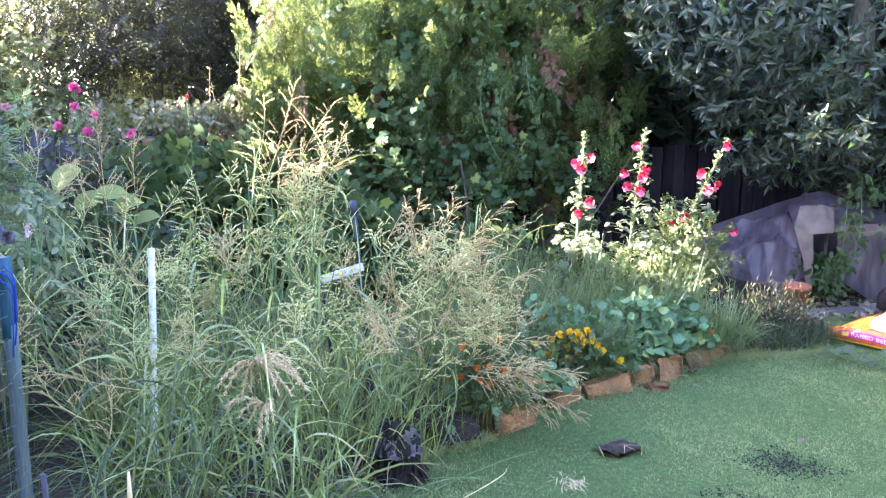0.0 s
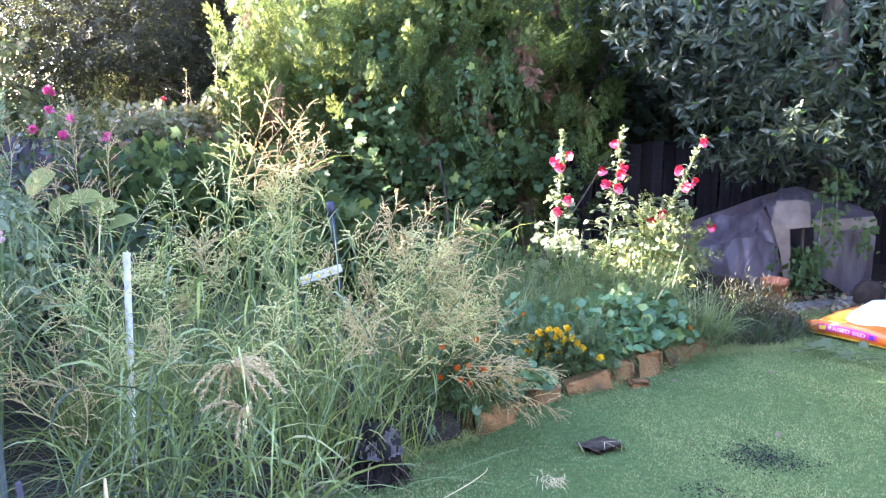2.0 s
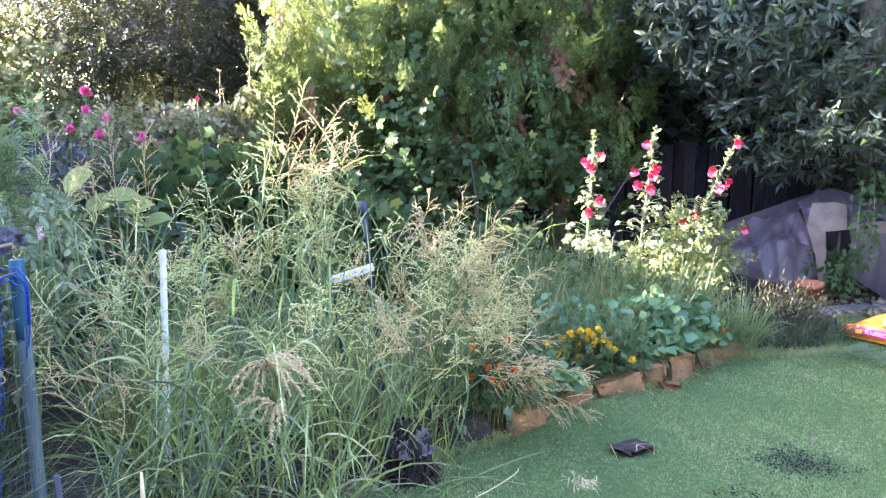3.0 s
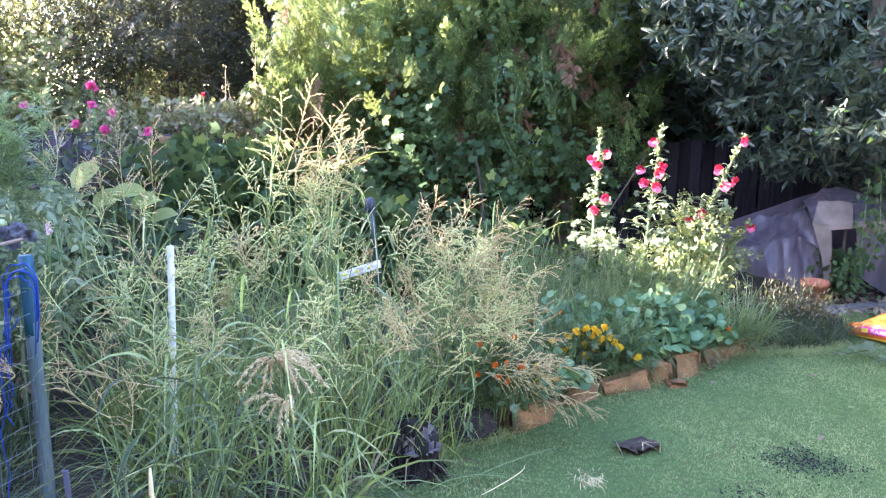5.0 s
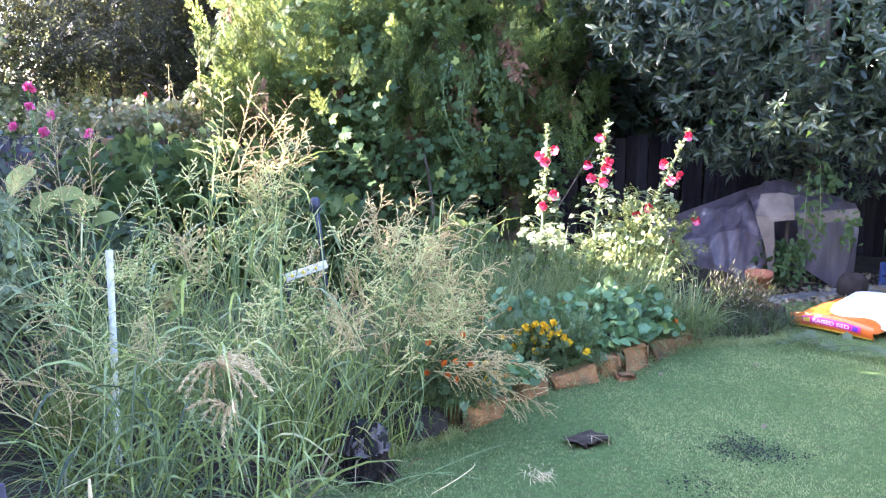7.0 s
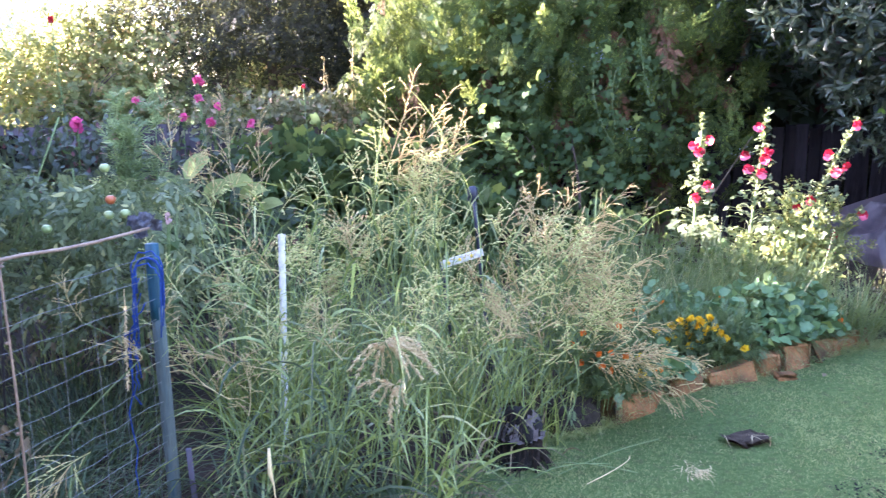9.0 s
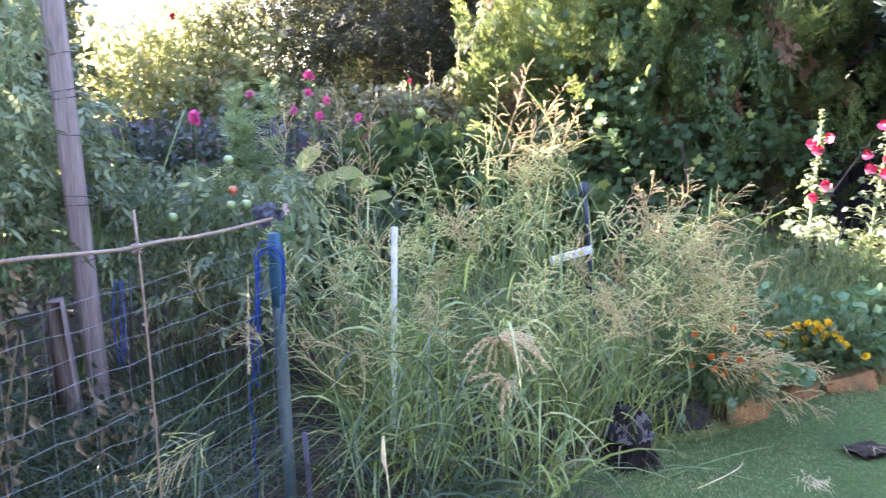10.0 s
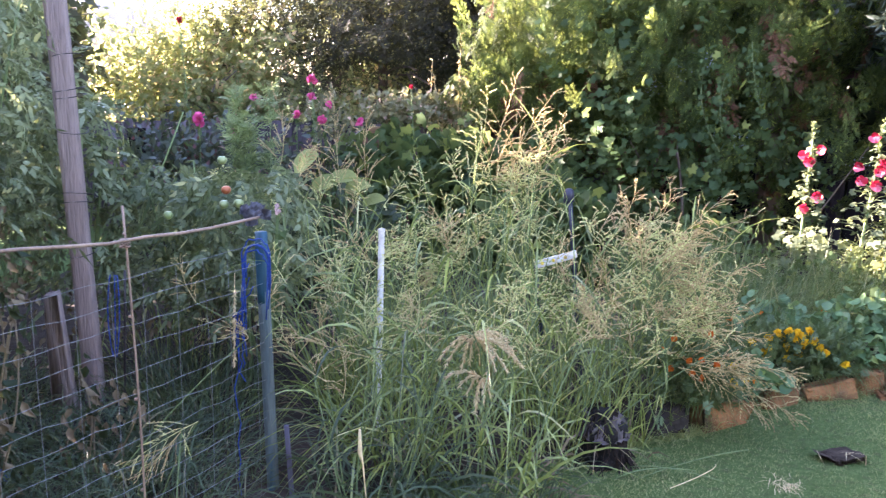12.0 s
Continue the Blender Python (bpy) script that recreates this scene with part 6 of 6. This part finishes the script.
# ---- plastic sheet over a frame, by the fence ----
def film(p00, p10, p11, p01, n=22, m=18, amp=1.0):
    """A crumpled piece of sheet between four corners."""
    U, W = np.meshgrid(np.linspace(0, 1, n), np.linspace(0, 1, m))
    A, B, C, D = (np.array(p, float) for p in (p00, p10, p11, p01))
    P = (1 - U)[..., None] * ((1 - W)[..., None] * A + W[..., None] * D) + U[..., None] * ((1 - W)[..., None] * B + W[..., None] * C)
    nrm = np.cross(B - A, D - A)
    nrm = nrm / np.linalg.norm(nrm)
    q = np.zeros_like(U)
    for fx, fy, fz, ph, am in ((9, 3, 8, 0.3, 0.04), (-14, 5, 7, 1.2, 0.034), (22, -8, 13, 2.0, 0.026), (41, 9, -15, 0.7, 0.016), (-55, 12, 27, 1.9, 0.012), (70, 20, 33, 0.4, 0.007)):
        q += am * (np.abs(np.sin((P[..., 0] * fx + P[..., 1] * fy + P[..., 2] * fz) * 0.5 + ph)) - 0.6)
    edge_fade = np.minimum(1, 5 * np.minimum(np.minimum(U, 1 - U), np.minimum(W, 1 - W)) + 0.15)
    P = P + nrm * (q * edge_fade * amp)[..., None]
    i = (np.arange(m - 1)[:, None] * n + np.arange(n - 1)[None]).ravel()
    return P.reshape(-1, 3), np.concatenate([np.stack([i, i + 1, i + n + 1], 1), np.stack([i, i + n + 1, i + n], 1)])


def drape(rows, n=26, m=30, amp=0.6):
    """A loose sheet drawn smoothly through a small net of support points, with folds running down it."""
    G = np.array(rows, float)

    def spread(A, count):
        k = np.linspace(0, len(A) - 1.001, count)
        i = k.astype(int)
        f = (k - i)[(...,) + (None,) * (A.ndim - 1)]
        f = f * f * (3 - 2 * f) * 0.5 + f * 0.5
        return A[i] * (1 - f) + A[i + 1] * f

    P = spread(np.swapaxes(spread(G, m), 0, 1), n)
    du, dv = np.gradient(P, axis=0), np.gradient(P, axis=1)
    nrm = unit(np.cross(du, dv))
    q = np.zeros(P.shape[:2])
    for fx, fy, fz, ph, am in ((16, 9, 4, 0.3, 0.02), (-27, 14, 9, 1.2, 0.014), (45, -18, 14, 2.0, 0.008), (80, 30, -25, 0.7, 0.004)):
        q += am * (np.abs(np.sin((P[..., 0] * fx + P[..., 1] * fy + P[..., 2] * fz) * 0.5 + ph)) - 0.5)
    P = P + nrm * (q * amp)[..., None]
    i = (np.arange(n - 1)[:, None] * m + np.arange(m - 1)[None]).ravel()
    return P.reshape(-1, 3), np.concatenate([np.stack([i, i + 1, i + m + 1], 1), np.stack([i, i + m + 1, i + m], 1)])


cover = thing("plastic_cover", (2.9, 6.6, 0.02), "milky plastic sheet draped over a low frame, open in front", "plastic cover")
part("side_sheet", drape([[(2.12, 7.15, 0.4), (2.77, 6.92, 0.635), (2.79, 6.82, 0.73), (2.695, 6.34, 0.585)],
                          [(2.16, 7.05, 0.2), (2.5, 6.68, 0.4), (2.62, 6.5, 0.5), (2.74, 6.33, 0.4)],
                          [(2.2, 6.95, 0.03), (2.46, 6.58, 0.03), (2.62, 6.42, 0.03), (2.85, 6.31, 0.03)]], 50, 60, 2.6), M_SHEET, cover)
part("top_sheet", drape([[(2.79, 6.82, 0.73), (2.95, 6.8, 0.8), (3.08, 6.77, 0.835), (3.3, 6.78, 0.76), (3.62, 6.76, 0.655)],
                         [(2.74, 6.55, 0.67), (2.86, 6.52, 0.71), (3.0, 6.5, 0.73), (3.26, 6.55, 0.68), (3.6, 6.58, 0.65)],
                         [(2.695, 6.34, 0.585), (2.82, 6.34, 0.57), (2.98, 6.33, 0.6), (3.2, 6.34, 0.57), (3.54, 6.4, 0.6)]], 40, 56, 1.2), M_SHEET, cover)
part("front_sheet", drape([[(3.02, 6.325, 0.555), (3.2, 6.33, 0.56), (3.54, 6.395, 0.595)], [(3.04, 6.32, 0.38), (3.22, 6.3, 0.34), (3.55, 6.38, 0.36)],
                           [(3.05, 6.315, 0.2), (3.34, 6.3, 0.02), (3.53, 6.375, 0.12)]], 40, 44, 1.0), M_SHEET, cover)
part("end_sheet", drape([[(3.54, 6.4, 0.6), (3.62, 6.78, 0.655)], [(3.55, 6.38, 0.3), (3.65, 6.82, 0.3)], [(3.54, 6.38, 0.05), (3.66, 6.9, 0.03)]], 20, 20, 0.8), M_SHEET, cover)
part("back_sheet", drape([[(2.12, 7.17, 0.4), (2.8, 6.86, 0.73), (3.08, 6.8, 0.83), (3.62, 6.8, 0.655)], [(2.14, 7.2, 0.03), (2.8, 7.05, 0.03), (3.1, 7.0, 0.03), (3.66, 6.95, 0.03)]], 20, 40, 0.6), M_SHEET, cover)
part("flap", drape([[(2.69, 6.325, 0.59), (2.83, 6.32, 0.565)], [(2.77, 6.315, 0.36), (2.85, 6.31, 0.35)], [(2.82, 6.31, 0.1), (2.86, 6.305, 0.1)]], 20, 8, 0.3), M_TANFOLD, cover, "folded tan flap")
part("hem", drape([[(2.8, 6.52, 0.735), (2.94, 6.5, 0.755), (3.06, 6.5, 0.73)], [(2.69, 6.328, 0.6), (2.84, 6.322, 0.58), (2.99, 6.318, 0.615)], [(2.7, 6.322, 0.575), (2.84, 6.316, 0.545), (2.99, 6.312, 0.56)]], 16, 20, 0.5), M_TANFOLD, cover, "folded tan hem")
part("hem", drape([[(3.02, 6.36, 0.61), (3.2, 6.36, 0.615), (3.54, 6.42, 0.635)], [(3.01, 6.318, 0.565), (3.2, 6.322, 0.565), (3.545, 6.388, 0.6)], [(3.02, 6.312, 0.52), (3.2, 6.318, 0.53), (3.545, 6.38, 0.55)]], 12, 26, 0.5), M_TANFOLD, cover, "folded tan hem")
for x, y in ((2.72, 6.9), (3.55, 6.8), (3.0, 6.45), (3.5, 6.48)):
    part("frame_pole", tube(np.array([(x, y, 0), (x, y, 0.56)]), 0.012, 7), M_BARK, cover)
pot = moved(rings([(0.075, 0), (0.1, 0.14), (0.108, 0.14), (0.11, 0.18), (0.098, 0.18), (0.09, 0.15), (0.01, 0.14)], 22), (2.71, 6.24, 0.0), (0, 0, 0), 0.95)
solid("terracotta_pot", pot, M_TERRA, "plain terracotta pot under the plastic cover", "flower pot")

# ---- soil bag, fibre bundle and crate ----
def pillow(L, W, H, nx=26, ny=16, droop=0.0):
    """A filled bag: two bulging faces meeting at a flat seam."""
    X, Y = np.meshgrid(np.linspace(-1, 1, nx), np.linspace(-1, 1, ny))
    b = ((1 - np.abs(X) ** 3.0) * (1 - np.abs(Y) ** 3.0)) ** 0.5
    bump = 0.05 * np.sin(X * 5 + Y * 3) + 0.04 * np.sin(Y * 9 - X * 4)
    top = np.stack([X * L / 2, Y * W / 2, H * (0.35 + 0.65 * b * (1 + bump)) - droop * X**2], -1).reshape(-1, 3)
    bot = np.stack([X * L / 2, Y * W / 2, H * 0.35 * (1 - b) - droop * X**2 * (1 - b)], -1).reshape(-1, 3)
    i = (np.arange(ny - 1)[:, None] * nx + np.arange(nx - 1)[None]).ravel()
    F = np.concatenate([np.stack([i, i + 1, i + nx + 1], 1), np.stack([i, i + nx + 1, i + nx], 1)])
    V, F = join([(top, F), (bot, F[:, ::-1])])
    return V, F


solid("fibre_ball", moved(rings([(0.06, 0.0), (0.1, 0.03), (0.11, 0.08), (0.1, 0.14), (0.06, 0.18), (0.02, 0.19)], 20, 0.85, 0.07), (3.32, 6.0, 0.02)), M_COIR, "dark brown rounded bundle of fibre by the plastic cover", "fibre bundle")

bag = thing("soil_bag", (3.0, 5.37, 0.0), "full bag of soil mix on the lawn, orange with white top", "soil bag")
BAG_M = np.array(pose(3.05, 5.38, 0.0, 0, 0, -52))


def on_bag(P):
    return np.asarray(P) @ BAG_M[:3, :3].T + BAG_M[:3, 3]


V, F = pillow(0.54, 0.82, 0.125)
part("body", (on_bag(V), F), M_ORANGEBAG, bag, "orange plastic film")
V, F = pillow(0.54, 0.74, 0.075, droop=0.035)
V, F = moved((V, F), (0.1, 0.06, 0.07), (2, 8, 7))
part("white_top", (on_bag(V), F), M_WHITEBAG, bag, "plain white film over the top")


def end_face(s, h, off):
    """A point on the bag's bulging printed end: s along it, h up it."""
    h = h * 0.78
    return np.stack([s, -0.405 - 0.035 * (1 - (s / 0.3) ** 2) - off - 0.03 * np.sin(np.pi * h / 0.13), 0.008 + h * (1 - 0.25 * (s / 0.28) ** 2) + 0.012 * (1 - (s / 0.28) ** 2)], -1)


def end_band(s0, s1, h0, h1, off, n=18, m=6):
    S, H = np.meshgrid(np.linspace(s0, s1, n), np.linspace(h0, h1, m))
    V = end_face(S, H, off).reshape(-1, 3)
    i = (np.arange(m - 1)[:, None] * n + np.arange(n - 1)[None]).ravel()
    F = np.concatenate([np.stack([i, i + 1, i + n + 1], 1), np.stack([i, i + n + 1, i + n], 1)])
    return on_bag(V), F


part("printed_end", end_band(-0.27, 0.27, 0.0, 0.135, 0.0), M_ORANGEBAG, bag, "orange printed film")
part("yellow_band", end_band(-0.25, 0.26, 0.0, 0.018, 0.004), M_YELLOWBAG, bag, "yellow printed band")
panel = part("label_panel", end_band(-0.17, 0.2, 0.048, 0.108, 0.004), M_PINKBAG, bag, "magenta label panel")
part("emblem", end_band(-0.16, -0.115, 0.058, 0.098, 0.008), M_YELLOWBAG, panel)
part("corner_mark", end_band(0.155, 0.185, 0.055, 0.1, 0.008), surf_mat("violet_print", (0.12, 0.03, 0.4), (0.16, 0.05, 0.45), 6, 0.4, 0.1), panel)
txt = bpy.data.curves.new("lettering", "FONT")
txt.body, txt.size, txt.align_x = "RAISED BED", 0.052, "LEFT"
tob = new("lettering_source", txt)
bpy.context.view_layer.update()
tme = bpy.data.meshes.new_from_object(tob.evaluated_get(bpy.context.evaluated_depsgraph_get()))
bpy.data.objects.remove(tob)
bmt = bmesh.new()
bmt.from_mesh(tme)
tv, tf = from_bm(bmt)
tw = tv[:, 0].max()
part("lettering", (on_bag(end_face(-0.1 + tv[:, 0] * 0.235 / tw, 0.062 + tv[:, 1] * 0.9, 0.008)), tf), M_WHITEBAG, panel, "white capital letters", soft=False)

crate = thing("blue_crate", (3.93, 6.2, 0), "blue plastic crate with open sides", "crate")
for dx, dy in ((-0.19, -0.14), (0.19, -0.14), (-0.19, 0.14), (0.19, 0.14)):
    part("corner_post", box((0.035, 0.035, 0.21), (3.93 + dx, 6.2 + dy, 0.11), (0, 0, 0), 0.005), M_BLUECRATE, crate, soft=False)
for z, h in ((0.05, 0.035), (0.115, 0.025), (0.19, 0.045)):
    for dy in (-0.14, 0.14):
        part("slat", box((0.37, 0.02, h), (3.93, 6.2 + dy, z), (0, 0, 0), 0.004), M_BLUECRATE, crate, soft=False)
    for dx in (-0.19, 0.19):
        part("slat", box((0.02, 0.26, h), (3.93 + dx, 6.2, z), (0, 0, 0), 0.004), M_BLUECRATE, crate, soft=False)


# ---- hedge and bushes behind the fence ----
def hedge(name, x0, x1, y, z0, z1, count, leaf, size, material, label):
    t = thing(name, ((x0 + x1) / 2, y, 0), label, "hedge")
    P = np.stack([rng.uniform(x0, x1, count), y + rng.normal(0, 0.22, count), z0 + (z1 - z0) * rng.random(count)], 1)
    P[:, 1] += 0.2 * waves(P[:, 0] * 2, P[:, 2] * 2, 1)
    P[:, 2] *= 1 + 0.1 * waves(P[:, 0] * 2, P[:, 1], 1.3)
    part("stem", join([tube(bend((x, y + rng.normal(0, 0.1), 0), (x + rng.normal(0, 0.2), y, z1 * 0.9), n=6), np.linspace(0.03, 0.008, 6), 6) for x in np.arange(x0 + 0.2, x1, 0.35)]), M_BARK, t)
    part("leaves", scatter(leaf, P, unit(rng.normal(0, 0.6, P.shape) + [0, -0.4, 0.1]), unit(rng.normal(0, 0.5, P.shape) + [0, -0.6, 0.6]), size * rng.uniform(0.6, 1.3, count)), material, t, soft=False)
    return t


# added backdrop: its near-black leaves paint the deep shade behind the fence
hedge("hedge", 0.3, 7.5, 8.6, 0.2, 5.5, 42000, SMALL, 0.19, M_DARKLEAF, "dense hedge added behind the fence, shade put into its dark leaves")
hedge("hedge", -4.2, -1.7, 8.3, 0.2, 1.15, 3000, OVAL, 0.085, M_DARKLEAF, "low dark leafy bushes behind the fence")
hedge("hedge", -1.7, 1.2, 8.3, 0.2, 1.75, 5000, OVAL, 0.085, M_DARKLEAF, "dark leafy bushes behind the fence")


def added_side_hedge(y0, y1, x, top, count, loose=0.0):
    t = thing("hedge", (x, (y0 + y1) / 2, 0), "tall dense hedge added along the yard's side, mostly out of view", "hedge", "side hedge")
    P = np.stack([x + rng.normal(0, 0.2, count), rng.uniform(y0, y1, count), rng.random(count)], 1)
    P[:, 2] = 0.1 + P[:, 2] * (top + 0.16 * waves(P[:, 1], P[:, 1] * 0.3, 1.6))
    # loose: sparse leaves added above the top to dapple the sun
    if loose:
        m = int(400 * (y1 - y0) * loose)
        P = np.concatenate([P, np.stack([x + rng.normal(0, 0.25, m), rng.uniform(y0, y1, m), top + loose * rng.random(m)], 1)])
        count += m
    part("stem", join([tube(bend((x, y, 0), (x, y + rng.normal(0, 0.2), top * 0.9), n=6), np.linspace(0.03, 0.008, 6), 6) for y in np.arange(y0 + 0.08, y1, 0.4)]), M_BARK, t)
    part("leaves", scatter(SMALL, P, rand_dirs(count), rand_dirs(count, 0.6), rng.uniform(0.15, 0.23, count)), M_FINE, t, soft=False)


# added far backdrop, dark by leaf colour, closing gaps to the sky
hedge("hedge", -4.4, 7.5, 11.2, 0.2, 5.2, 46000, SMALL, 0.17, M_DARKLEAF, "tall bushes added far behind the fence as a dark backdrop")
for y in (2.2, 5.2):
    added_side_hedge(y, y + 3.0, 5.6, 4.2, 6000)
# added sun blockers: each section's top sets where its shade ends
for y0, y1, top in ((-4.0, -1.0, 2.95), (-1.0, 2.0, 2.95), (2.0, 4.2, 3.2), (4.2, 4.95, 2.45), (4.95, 6.75, 3.05), (6.75, 7.6, 2.5), (7.6, 7.92, 3.25), (7.8, 7.98, 3.3), (7.98, 8.25, 2.35)):
    added_side_hedge(y0, y1, -6.4, top, int(2900 * (y1 - y0)), 0.85 if top == 2.45 else 0.0)
# added farther off to keep sun off the trees behind the fence
added_side_hedge(9.95, 12.2, -10.0, 4.2, 5500)


# a creeper hanging over the cover
creeper = thing("hanging_creeper", (3.1, 6.25, 0.7), "leafy creeper hanging from the tree over the plastic cover", "creeper")
for x, z0, z1 in ((3.1, 1.0, 0.5), (3.02, 0.95, 0.4), (3.06, 0.7, 0.3), (3.37, 0.62, 0.36), (2.95, 0.4, 0.12), (3.02, 0.35, 0.1), (3.16, 1.0, 0.8)):
    P = bend((x, 6.2, z0), (x + rng.normal(0, 0.06), 6.16, z1), side=rng.normal(0, 0.05), n=10)
    part("stem", tube(P, 0.003, 4, False), M_TWIG, creeper)
    m = 40
    Q = P[rng.integers(0, 10, m)] + rng.normal(0, 0.035, (m, 3))
    part("leaves", scatter(OVAL, Q, unit(rng.normal(0, 0.5, (m, 3)) + [0, -0.3, -0.5]), unit(rng.normal(0, 0.4, (m, 3)) + [0, -0.8, 0.4]), rng.uniform(0.035, 0.075, m)), M_VINE, creeper, soft=False)


# ---- the neighbours' house, beyond the sunny shrubs ----
far = thing("neighbour_house", (-12.5, 16, 0), "distant house with a pinkish tiled roof", "house")
part("wall", box((6.0, 5.0, 2.2), (-12.5, 16.5, 1.1), (0, 0, 0), 0.02), M_RENDER, far, soft=False)
part("roof", (np.array([(-16, 13.4, 2.1), (-9, 13.4, 2.1), (-9, 19.6, 2.1), (-16, 19.6, 2.1), (-14, 16.5, 3.7), (-11, 16.5, 3.7)], float), np.array([(0, 1, 5), (0, 5, 4), (1, 2, 5), (2, 3, 4), (2, 4, 5), (3, 0, 4), (0, 2, 1), (0, 3, 2)])), M_ROOF, far, soft=False)

# ---- unseen wall, eave and roof added behind the camera to block sky light ----
house = thing("sky_blocking_wall", (0, -1.7, 0), "plain rendered wall with a wide eave, added unseen to block sky light", "wall", kind="structure")
part("wall", box((16, 0.2, 3.1), (0, -1.8, 1.55), (0, 0, 0), 0.01), M_RENDER, house, soft=False)
part("eave", box((16.6, 0.7, 0.16), (0, -1.55, 3.18), (0, 0, 0), 0.01), M_RENDER, house, soft=False)
part("roof", box((16.6, 3.2, 0.12), (0, -2.7, 3.82), (-24, 0, 0), 0.01), M_ROOF, house, soft=False)
